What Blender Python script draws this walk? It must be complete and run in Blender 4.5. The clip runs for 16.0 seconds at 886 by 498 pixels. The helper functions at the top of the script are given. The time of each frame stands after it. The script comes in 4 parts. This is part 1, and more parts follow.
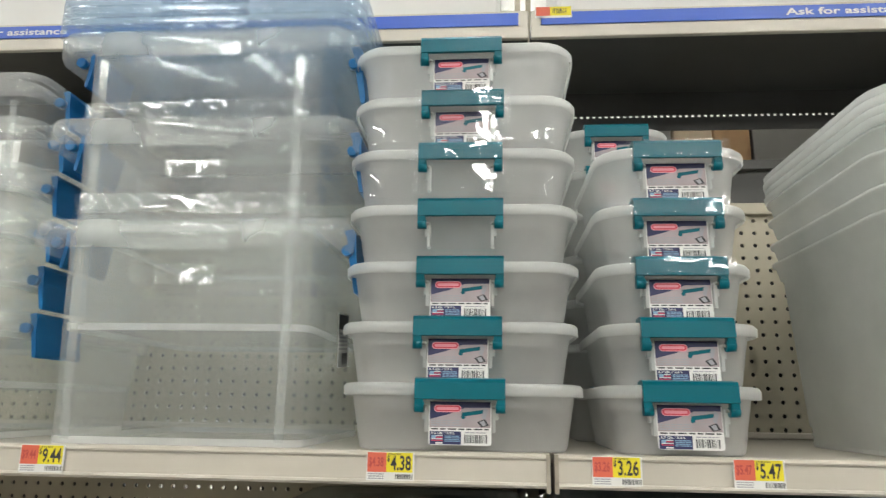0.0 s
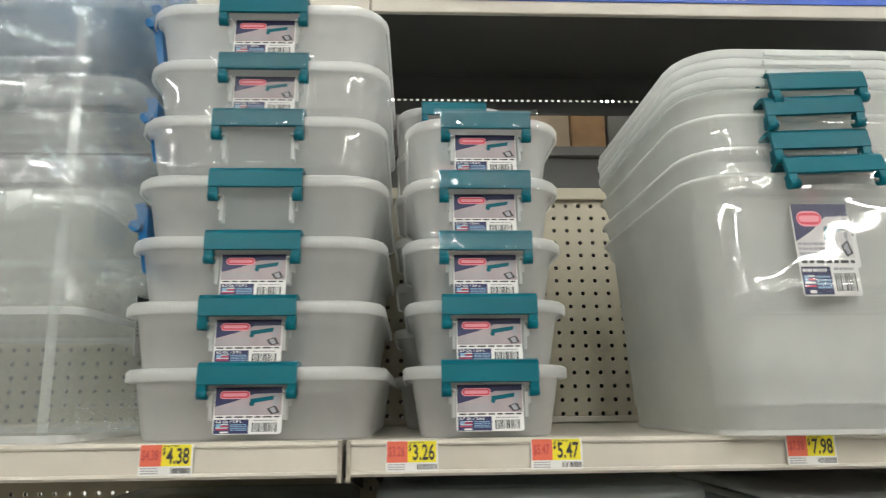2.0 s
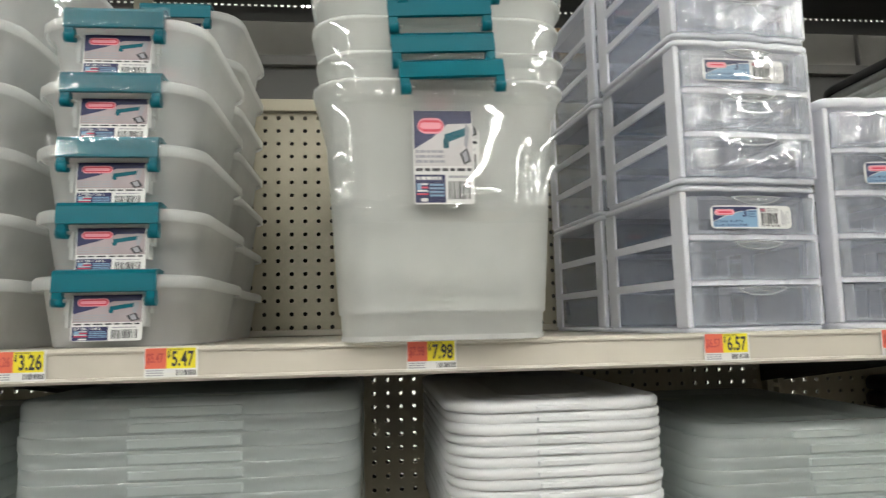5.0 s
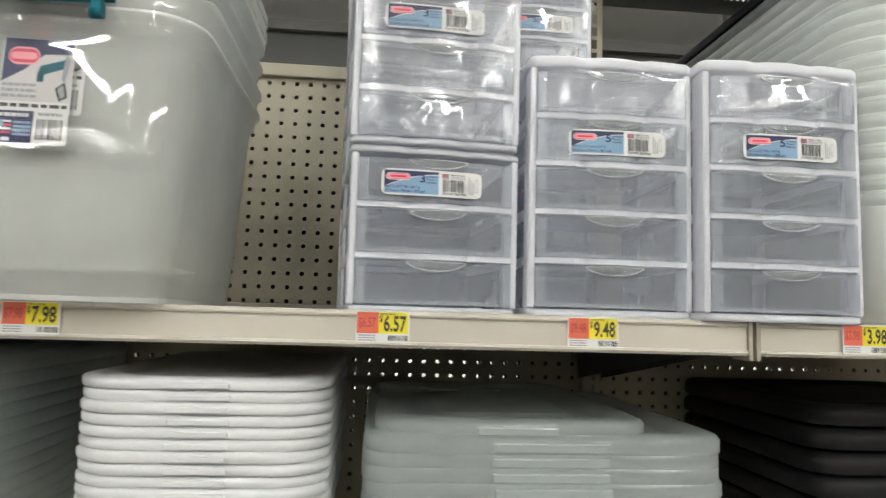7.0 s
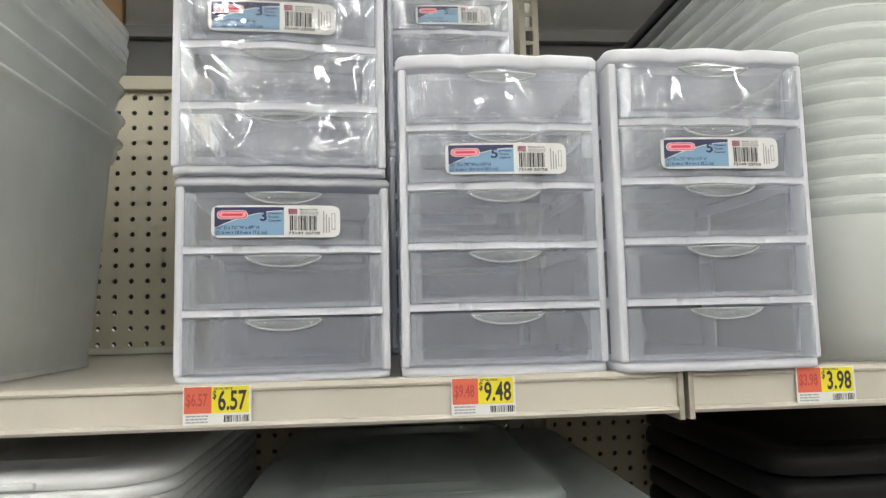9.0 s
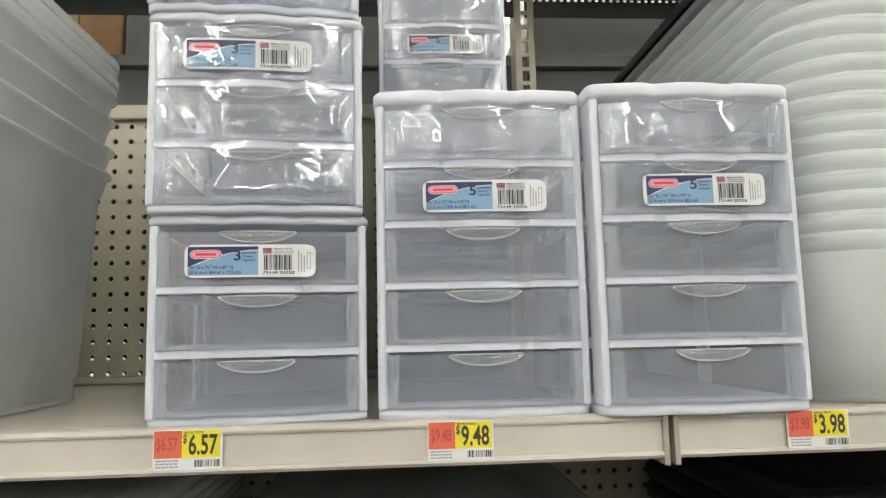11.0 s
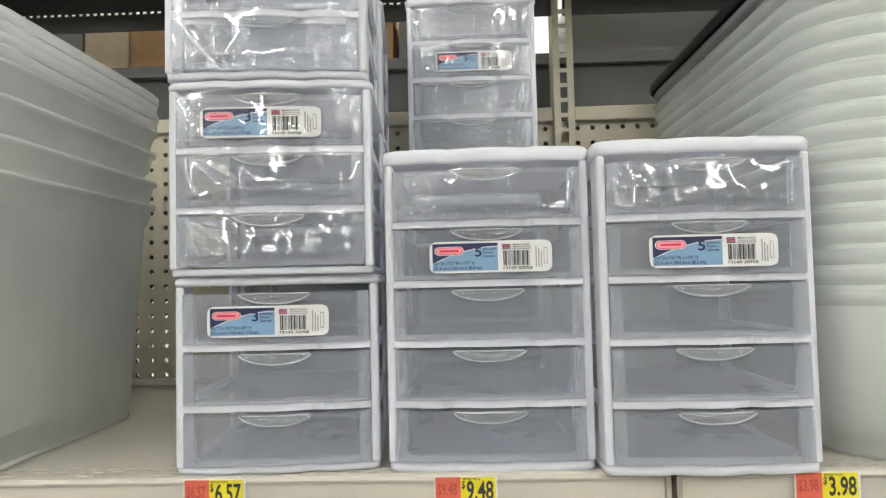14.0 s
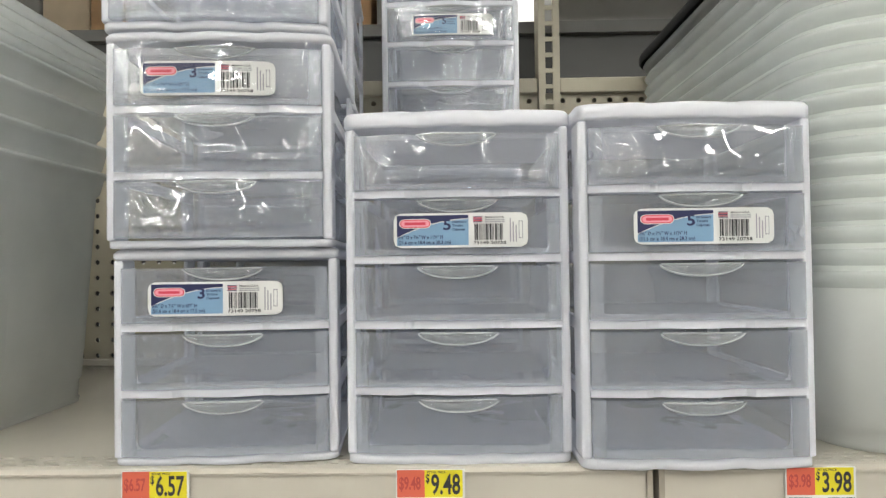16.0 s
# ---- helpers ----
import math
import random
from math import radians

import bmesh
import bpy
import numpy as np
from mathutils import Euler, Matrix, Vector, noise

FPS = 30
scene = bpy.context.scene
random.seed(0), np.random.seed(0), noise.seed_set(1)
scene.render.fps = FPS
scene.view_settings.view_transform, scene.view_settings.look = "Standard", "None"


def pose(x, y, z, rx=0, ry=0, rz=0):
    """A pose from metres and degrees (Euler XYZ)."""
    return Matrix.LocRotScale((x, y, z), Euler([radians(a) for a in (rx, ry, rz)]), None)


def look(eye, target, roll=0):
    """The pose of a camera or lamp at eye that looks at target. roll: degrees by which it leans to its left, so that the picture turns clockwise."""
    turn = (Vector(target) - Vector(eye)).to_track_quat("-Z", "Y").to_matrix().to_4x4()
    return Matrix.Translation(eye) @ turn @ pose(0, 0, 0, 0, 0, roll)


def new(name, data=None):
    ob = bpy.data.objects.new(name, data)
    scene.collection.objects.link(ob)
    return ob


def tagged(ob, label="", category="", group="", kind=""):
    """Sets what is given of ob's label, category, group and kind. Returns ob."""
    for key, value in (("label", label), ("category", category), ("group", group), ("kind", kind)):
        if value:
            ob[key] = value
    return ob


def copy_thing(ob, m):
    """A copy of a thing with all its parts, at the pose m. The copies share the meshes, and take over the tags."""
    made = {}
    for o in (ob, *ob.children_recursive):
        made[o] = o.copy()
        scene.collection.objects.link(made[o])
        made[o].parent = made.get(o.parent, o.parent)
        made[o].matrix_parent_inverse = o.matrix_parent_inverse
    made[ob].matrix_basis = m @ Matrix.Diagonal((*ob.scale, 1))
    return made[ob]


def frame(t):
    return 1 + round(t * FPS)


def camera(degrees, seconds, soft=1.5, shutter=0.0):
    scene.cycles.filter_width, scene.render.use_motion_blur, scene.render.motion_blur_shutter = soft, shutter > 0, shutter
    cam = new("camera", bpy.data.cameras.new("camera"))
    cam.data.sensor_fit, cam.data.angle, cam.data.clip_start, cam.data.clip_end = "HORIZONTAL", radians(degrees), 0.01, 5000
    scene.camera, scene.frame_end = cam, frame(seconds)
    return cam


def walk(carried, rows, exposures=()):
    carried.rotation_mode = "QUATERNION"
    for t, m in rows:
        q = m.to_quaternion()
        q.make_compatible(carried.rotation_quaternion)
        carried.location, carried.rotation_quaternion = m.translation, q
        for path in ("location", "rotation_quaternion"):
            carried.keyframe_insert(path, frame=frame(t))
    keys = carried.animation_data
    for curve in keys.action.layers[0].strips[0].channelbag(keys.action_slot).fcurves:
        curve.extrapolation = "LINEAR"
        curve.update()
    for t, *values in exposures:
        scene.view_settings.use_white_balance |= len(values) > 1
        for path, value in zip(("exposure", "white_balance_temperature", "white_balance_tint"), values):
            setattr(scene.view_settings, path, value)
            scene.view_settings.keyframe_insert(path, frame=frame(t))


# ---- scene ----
cam = camera(66.4, 16.0, soft=1.3, shutter=0.4)
PATH = [
    (0, (-0.919, -0.79, 1.353), (-1.069, 1.153, 1.802), 0.9),
    (0.5, (-0.869, -0.787, 1.359), (-1.021, 1.167, 1.76), 0.0),
    (1, (-0.86, -0.778, 1.355), (-0.919, 1.193, 1.694), -0.1),
    (1.5, (-0.856, -0.75, 1.33), (-0.743, 1.197, 1.773), -0.8),
    (2, (-0.785, -0.733, 1.337), (-0.693, 1.215, 1.784), -0.7),
    (2.5, (-0.739, -0.7, 1.342), (-0.691, 1.259, 1.739), 0.7),
    (3, (-0.718, -0.682, 1.338), (-0.67, 1.27, 1.772), 0.1),
    (3.5, (-0.683, -0.663, 1.337), (-0.585, 1.294, 1.739), -1.6),
    (4, (-0.628, -0.665, 1.34), (-0.445, 1.302, 1.655), -1.0),
    (4.5, (-0.517, -0.696, 1.325), (-0.336, 1.278, 1.588), -0.5),
    (5, (-0.424, -0.743, 1.32), (-0.216, 1.235, 1.536), -1.3),
    (7.5, (0.036, -0.672, 1.296), (0.208, 1.311, 1.493), 2.3),
    (8, (0.074, -0.64, 1.304), (0.157, 1.348, 1.503), 0.3),
    (8.5, (0.096, -0.579, 1.338), (0.272, 1.404, 1.521), -1.4),
    (11, (0.145, -0.565, 1.375), (0.275, 1.417, 1.611), -1.3),
    (11.5, (0.156, -0.58, 1.387), (0.246, 1.404, 1.624), -2.9),
    (12, (0.191, -0.597, 1.416), (0.182, 1.395, 1.589), -0.4),
    (12.5, (0.212, -0.616, 1.437), (0.082, 1.377, 1.54), -0.2),
    (13, (0.206, -0.623, 1.45), (0.078, 1.371, 1.537), -0.6),
    (13.5, (0.204, -0.611, 1.462), (0.097, 1.384, 1.544), -1.2),
    (14, (0.199, -0.588, 1.467), (0.127, 1.408, 1.562), -1.3),
    (14.5, (0.196, -0.571, 1.47), (0.132, 1.426, 1.566), -0.8),
    (15, (0.199, -0.557, 1.469), (0.154, 1.441, 1.547), -0.6),
    (15.5, (0.205, -0.547, 1.471), (0.165, 1.452, 1.51), -0.4),
    (16, (0.215, -0.535, 1.462), (0.177, 1.465, 1.502), -0.7),
]
walk(cam, [(t, look(eye, target, roll)) for t, eye, target, roll in PATH])

# ---------------------------------------------------------------- light
world = bpy.data.worlds.new("store_air")
scene.world = world
world.use_nodes = True
world.node_tree.nodes["Background"].inputs[0].default_value = (0.9, 0.95, 1.0, 1)
world.node_tree.nodes["Background"].inputs[1].default_value = 0.05
scene.cycles.transparent_max_bounces = 40
LAMP_POWER = 58.0

# plan: x along the aisle, y into the shelf, z up
SHELF = 1.300                       # top of the main shelf
JOINTS = (-2.078, -0.855, 0.368, 1.591)
BACK = 0.565                        # face of the pegboard
UPPER = 2.0                         # underside of the upper shelf


# ---------------------------------------------------------------- materials
def mat(name):
    m = bpy.data.materials.new(name)
    m.use_nodes = True
    t = m.node_tree
    for n in list(t.nodes):
        t.nodes.remove(n)
    out = t.nodes.new("ShaderNodeOutputMaterial")
    return m, t, out


def noise_mix(t, a, b, scale, detail=4.0, lo=0.35, hi=0.65):
    """Two colours mixed by a noise of that scale in object space."""
    co = t.nodes.new("ShaderNodeTexCoord")
    nz = t.nodes.new("ShaderNodeTexNoise")
    nz.inputs["Scale"].default_value = scale
    nz.inputs["Detail"].default_value = detail
    t.links.new(co.outputs["Object"], nz.inputs["Vector"])
    ramp = t.nodes.new("ShaderNodeValToRGB")
    ramp.color_ramp.elements[0].position, ramp.color_ramp.elements[1].position = lo, hi
    ramp.color_ramp.elements[0].color, ramp.color_ramp.elements[1].color = (*a, 1), (*b, 1)
    t.links.new(nz.outputs["Fac"], ramp.inputs[0])
    return ramp.outputs[0], nz.outputs["Fac"]


def bump(t, scale, strength, distance=0.001):
    co = t.nodes.new("ShaderNodeTexCoord")
    nz = t.nodes.new("ShaderNodeTexNoise")
    nz.inputs["Scale"].default_value = scale
    nz.inputs["Detail"].default_value = 3
    t.links.new(co.outputs["Object"], nz.inputs["Vector"])
    b = t.nodes.new("ShaderNodeBump")
    b.inputs["Strength"].default_value, b.inputs["Distance"].default_value = strength, distance
    t.links.new(nz.outputs["Fac"], b.inputs["Height"])
    return b.outputs[0]


def solid(name, colour, rough=0.5, metal=0.0, vary=0.12, scale=9.0, relief=0.15, fine=180.0, spec=0.5):
    m, t, out = mat(name)
    p = t.nodes.new("ShaderNodeBsdfPrincipled")
    a = tuple(c * (1 - vary) for c in colour)
    b = tuple(min(1, c * (1 + vary)) for c in colour)
    col, fac = noise_mix(t, a, b, scale)
    t.links.new(col, p.inputs["Base Color"])
    rr = t.nodes.new("ShaderNodeMapRange")
    rr.inputs["To Min"].default_value, rr.inputs["To Max"].default_value = rough * 0.8, min(1, rough * 1.2)
    t.links.new(fac, rr.inputs["Value"])
    t.links.new(rr.outputs[0], p.inputs["Roughness"])
    p.inputs["Metallic"].default_value = metal
    p.inputs["Specular IOR Level"].default_value = spec
    if relief:
        t.links.new(bump(t, fine, relief), p.inputs["Normal"])
    t.links.new(p.outputs[0], out.inputs[0])
    return m


def plastic(name, colour, opacity, rough=0.22, gloss=0.5, vary=0.12, clear=(0.975, 0.985, 0.98), wave=0.12, through_light=0.5, wave_scale=14.0):
    """Milky polypropylene: part of the light goes straight through, the rest is scattered; a glossy skin."""
    m, t, out = mat(name)
    tr = t.nodes.new("ShaderNodeBsdfTransparent")
    tr.inputs[0].default_value = (*clear, 1)
    df = t.nodes.new("ShaderNodeBsdfDiffuse")
    tl = t.nodes.new("ShaderNodeBsdfTranslucent")
    df.inputs[0].default_value = tl.inputs[0].default_value = (*colour, 1)
    milk = t.nodes.new("ShaderNodeMixShader")
    milk.inputs[0].default_value = through_light
    t.links.new(df.outputs[0], milk.inputs[1])
    t.links.new(tl.outputs[0], milk.inputs[2])
    mix = t.nodes.new("ShaderNodeMixShader")
    _, fac = noise_mix(t, colour, colour, 7.0)
    mr = t.nodes.new("ShaderNodeMapRange")
    mr.inputs["To Min"].default_value, mr.inputs["To Max"].default_value = max(0, opacity - vary), min(1, opacity + vary)
    mr.inputs["From Min"].default_value, mr.inputs["From Max"].default_value = 0.3, 0.7
    t.links.new(fac, mr.inputs["Value"])
    t.links.new(mr.outputs[0], mix.inputs[0])
    t.links.new(tr.outputs[0], mix.inputs[1])
    t.links.new(milk.outputs[0], mix.inputs[2])
    gl = t.nodes.new("ShaderNodeBsdfGlossy")
    gl.inputs["Roughness"].default_value = rough
    t.links.new(bump(t, wave_scale, wave, 0.004), gl.inputs["Normal"])
    lw = t.nodes.new("ShaderNodeLayerWeight")
    lw.inputs["Blend"].default_value = 0.2
    edge = t.nodes.new("ShaderNodeMapRange")
    edge.inputs["To Min"].default_value, edge.inputs["To Max"].default_value = 0.05 * gloss * 2, 0.45 * gloss * 2
    t.links.new(lw.outputs["Facing"], edge.inputs["Value"])
    top = t.nodes.new("ShaderNodeMixShader")
    t.links.new(edge.outputs[0], top.inputs[0])
    t.links.new(mix.outputs[0], top.inputs[1])
    t.links.new(gl.outputs[0], top.inputs[2])
    t.links.new(top.outputs[0], out.inputs[0])
    return m


def glow(name, colour, strength):
    m, t, out = mat(name)
    e = t.nodes.new("ShaderNodeEmission")
    e.inputs[0].default_value, e.inputs[1].default_value = (*colour, 1), strength
    t.links.new(e.outputs[0], out.inputs[0])
    return m


CREAM = solid("cream_enamel", (0.52, 0.485, 0.42), 0.38, vary=0.06, relief=0.05)
CREAM_EDGE = solid("worn_cream_edge", (0.30, 0.27, 0.22), 0.5, vary=0.2, scale=40)
PEG = solid("tan_pegboard", (0.42, 0.385, 0.295), 0.55, vary=0.06, scale=5)
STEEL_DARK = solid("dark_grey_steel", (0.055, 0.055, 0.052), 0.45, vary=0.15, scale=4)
STEEL_MID = solid("grey_steel", (0.30, 0.30, 0.28), 0.45, vary=0.1)
STEEL_FAR = solid("brown_grey_steel", (0.15, 0.148, 0.142), 0.5, vary=0.1)
STEEL_PALE = solid("pale_grey_steel", (0.26, 0.252, 0.238), 0.5, vary=0.06)
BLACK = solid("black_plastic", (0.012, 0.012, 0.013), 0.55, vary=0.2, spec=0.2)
CARD = solid("brown_cardboard", (0.50, 0.31, 0.16), 0.85, vary=0.12, scale=20)
CARD_PALE = solid("pale_carton", (0.62, 0.50, 0.36), 0.8, vary=0.08, scale=15)
WALL = solid("grey_wall_paint", (0.30, 0.30, 0.29), 0.8, vary=0.06, scale=2)
FLOOR = solid("polished_floor", (0.24, 0.232, 0.22), 0.25, vary=0.08, scale=2)
CEIL = solid("white_ceiling", (0.78, 0.78, 0.76), 0.9, vary=0.04)
GOODS = solid("mixed_goods", (0.22, 0.20, 0.20), 0.6, vary=0.5, scale=3)
TUBE = glow("lit_tube", (0.98, 0.975, 0.92), LAMP_POWER)

TEAL = solid("teal_plastic", (0.0, 0.105, 0.140), 0.30, vary=0.06, relief=0.04, fine=60, spec=0.18)
BLUE = solid("blue_plastic", (0.006, 0.12, 0.31), 0.3, vary=0.08, relief=0.04, fine=60, spec=0.25)
BODY = plastic("frosted_polypropylene", (0.98, 0.985, 0.975), 0.46, gloss=0.3, vary=0.06, through_light=0.15, wave=0.05, clear=(0.995, 0.995, 0.995))
BODY_BIG = plastic("frosted_tote_wall", (0.96, 0.985, 0.96), 0.46, gloss=0.3, vary=0.05, through_light=0.15, wave=0.05, clear=(0.995, 0.997, 0.995))
RIM_TOTE = plastic("tote_rim", (0.93, 0.96, 0.945), 0.38, gloss=0.4, vary=0.04)
BODY_CLEAR = plastic("clear_box_wall", (0.95, 0.965, 0.96), 0.20, rough=0.10, gloss=0.3, vary=0.04, through_light=0.4, wave=0.02)
RIM_CLEAR = plastic("clear_box_rim", (0.95, 0.965, 0.96), 0.24, rough=0.12, gloss=0.3, wave=0.0)
LID = plastic("milky_lid", (0.90, 0.915, 0.905), 0.50, rough=0.3, gloss=0.3, vary=0.05, through_light=0.45)
LID_BLUE = plastic("blue_tinted_lid", (0.40, 0.60, 0.80), 0.20, rough=0.15, clear=(0.94, 0.97, 1.0), wave=0.05)
LID_GREY = plastic("clear_lid", (0.74, 0.79, 0.79), 0.40, rough=0.2, gloss=0.4, vary=0.06, through_light=0.4)
LID_WHITE = solid("white_lid_plastic", (0.62, 0.63, 0.64), 0.4, vary=0.02, relief=0.05)
DRAWER_FRAME = plastic("white_drawer_frame", (0.86, 0.866, 0.915), 0.94, rough=0.3, gloss=0.3, vary=0.02, through_light=0.3)
DRAWER_FRONT = plastic("frosted_drawer_front", (0.87, 0.89, 0.94), 0.14, rough=0.12, gloss=0.3, vary=0.03, wave=0.06, clear=(0.95, 0.96, 0.98))
DRAWER_EDGE = plastic("milky_drawer_edge", (0.88, 0.90, 0.94), 0.26, rough=0.2, gloss=0.3, vary=0.03, wave=0.05)
DRAWER_TRAY = plastic("frosted_drawer_tray", (0.86, 0.885, 0.94), 0.15, rough=0.3, gloss=0.3, vary=0.04, clear=(0.95, 0.96, 0.98))
PULL = plastic("clear_pull", (0.86, 0.87, 0.90), 0.16, rough=0.08, gloss=0.6)
PULL_LIP = plastic("clear_pull_lip", (0.93, 0.94, 0.96), 0.6, rough=0.08, gloss=0.7)
FILM = plastic("clear_film", (0.9, 0.9, 0.9), 0.003, rough=0.03, gloss=0.6, vary=0.0, clear=(0.992, 0.992, 0.995), wave=0.0)
PAPER = solid("white_paper", (0.68, 0.68, 0.665), 0.6, vary=0.02, relief=0)
RED = solid("tag_red", (0.62, 0.12, 0.07), 0.6, vary=0.05, relief=0)
YELLOW = solid("tag_yellow", (0.70, 0.60, 0.02), 0.6, vary=0.05, relief=0)
INK = solid("black_ink", (0.03, 0.03, 0.035), 0.6, vary=0.05, relief=0)
NAVY = solid("navy_print", (0.010, 0.014, 0.075), 0.45, vary=0.08, relief=0)
SKY = solid("light_blue_print", (0.19, 0.33, 0.49), 0.45, vary=0.05, relief=0)
PINK = solid("pink_print", (0.80, 0.30, 0.36), 0.45, vary=0.05, relief=0)
CRIMSON = solid("red_print", (0.62, 0.04, 0.08), 0.45, vary=0.05, relief=0)
MAUVE = solid("grey_mauve_print", (0.34, 0.285, 0.30), 0.45, vary=0.1, scale=40, relief=0)
PALE_PRINT = solid("pale_grey_print", (0.56, 0.54, 0.54), 0.45, vary=0.06, scale=40, relief=0)
GREYTXT = solid("grey_print", (0.30, 0.30, 0.33), 0.5, vary=0.05, relief=0)
BANNER = solid("blue_banner", (0.03, 0.10, 0.50), 0.4, vary=0.04, relief=0)


# ---------------------------------------------------------------- mesh helpers
def finish(bm, name, materials, smooth=False):
    me = bpy.data.meshes.new(name)
    bmesh.ops.recalc_face_normals(bm, faces=bm.faces[:]) if len(bm.faces) < 20000 else None
    if smooth:
        for f in bm.faces:
            f.smooth = True
    bm.to_mesh(me)
    bm.free()
    for m in materials if isinstance(materials, (list, tuple)) else [materials]:
        me.materials.append(m)
    return me


def part(name, bm, material, parent, label="", smooth=False):
    ob = new(name, finish(bm, name, material, smooth))
    ob.parent = parent
    return tagged(ob, label)


def thing(name, label, category, m=None, group="", kind=""):
    ob = new(name)
    ob.empty_display_size = 0.05
    if m is not None:
        ob.matrix_basis = m
    return tagged(ob, label, category, group, kind)


def block(bm, x0, x1, y0, y1, z0, z1, bevel=0.0, mi=0):
    r = bmesh.ops.create_cube(bm, size=1, matrix=Matrix.Translation(((x0 + x1) / 2, (y0 + y1) / 2, (z0 + z1) / 2)) @ Matrix.Diagonal((x1 - x0, y1 - y0, z1 - z0, 1)))
    vs = r["verts"]
    fs = {f for v in vs for f in v.link_faces}
    for f in fs:
        f.material_index = mi
    if bevel:
        es = {e for v in vs for e in v.link_edges}
        bmesh.ops.bevel(bm, geom=list(es), offset=bevel, segments=2, profile=0.5, affect="EDGES")
    return bm


def box(*a, **k):
    return block(bmesh.new(), *a, **k)


def ring(hw, hd, r, z, cx=0.0, cy=0.0, seg=5):
    """A rounded rectangle, counter-clockwise."""
    pts = []
    for sx, sy, a0 in ((1, 1, 0), (-1, 1, 90), (-1, -1, 180), (1, -1, 270)):
        for k in range(seg + 1):
            a = radians(a0 + 90 * k / seg)
            pts.append((cx + sx * (hw - r) + r * math.cos(a), cy + sy * (hd - r) + r * math.sin(a), z))
    return pts


def loft(bm, rings, first=True, last=False, mi=0):
    rows = [[bm.verts.new(p) for p in pts] for pts in rings]
    n = len(rows[0])
    for a, b in zip(rows, rows[1:]):
        for k in range(n):
            f = bm.faces.new((a[k], a[(k + 1) % n], b[(k + 1) % n], b[k]))
            f.smooth, f.material_index = True, mi
    if first:
        bm.faces.new(rows[0][::-1]).material_index = mi
    if last:
        bm.faces.new(rows[-1]).material_index = mi
    return bm


def cyl_x(bm, x0, x1, y, z, r, n=12):
    loft(bm, [[(x, y + r * math.cos(2 * math.pi * k / n), z + r * math.sin(2 * math.pi * k / n)) for k in range(n)] for x in (x0, x1)], True, True)
    return bm


glyphs = {}


def glyph_mesh(text):
    if text not in glyphs:
        cu = bpy.data.curves.new("lettering", "FONT")
        cu.body, cu.resolution_u, cu.offset = text, 3, 0.022
        ob = new("lettering", cu)
        bpy.context.view_layer.update()
        me = bpy.data.meshes.new_from_object(ob.evaluated_get(bpy.context.evaluated_depsgraph_get()))
        vs = [tuple(v.co[:2]) for v in me.vertices]
        fs = [tuple(p.vertices) for p in me.polygons]
        bpy.data.objects.remove(ob)
        bpy.data.curves.remove(cu)
        bpy.data.meshes.remove(me)
        glyphs[text] = (vs, fs)
    return glyphs[text]


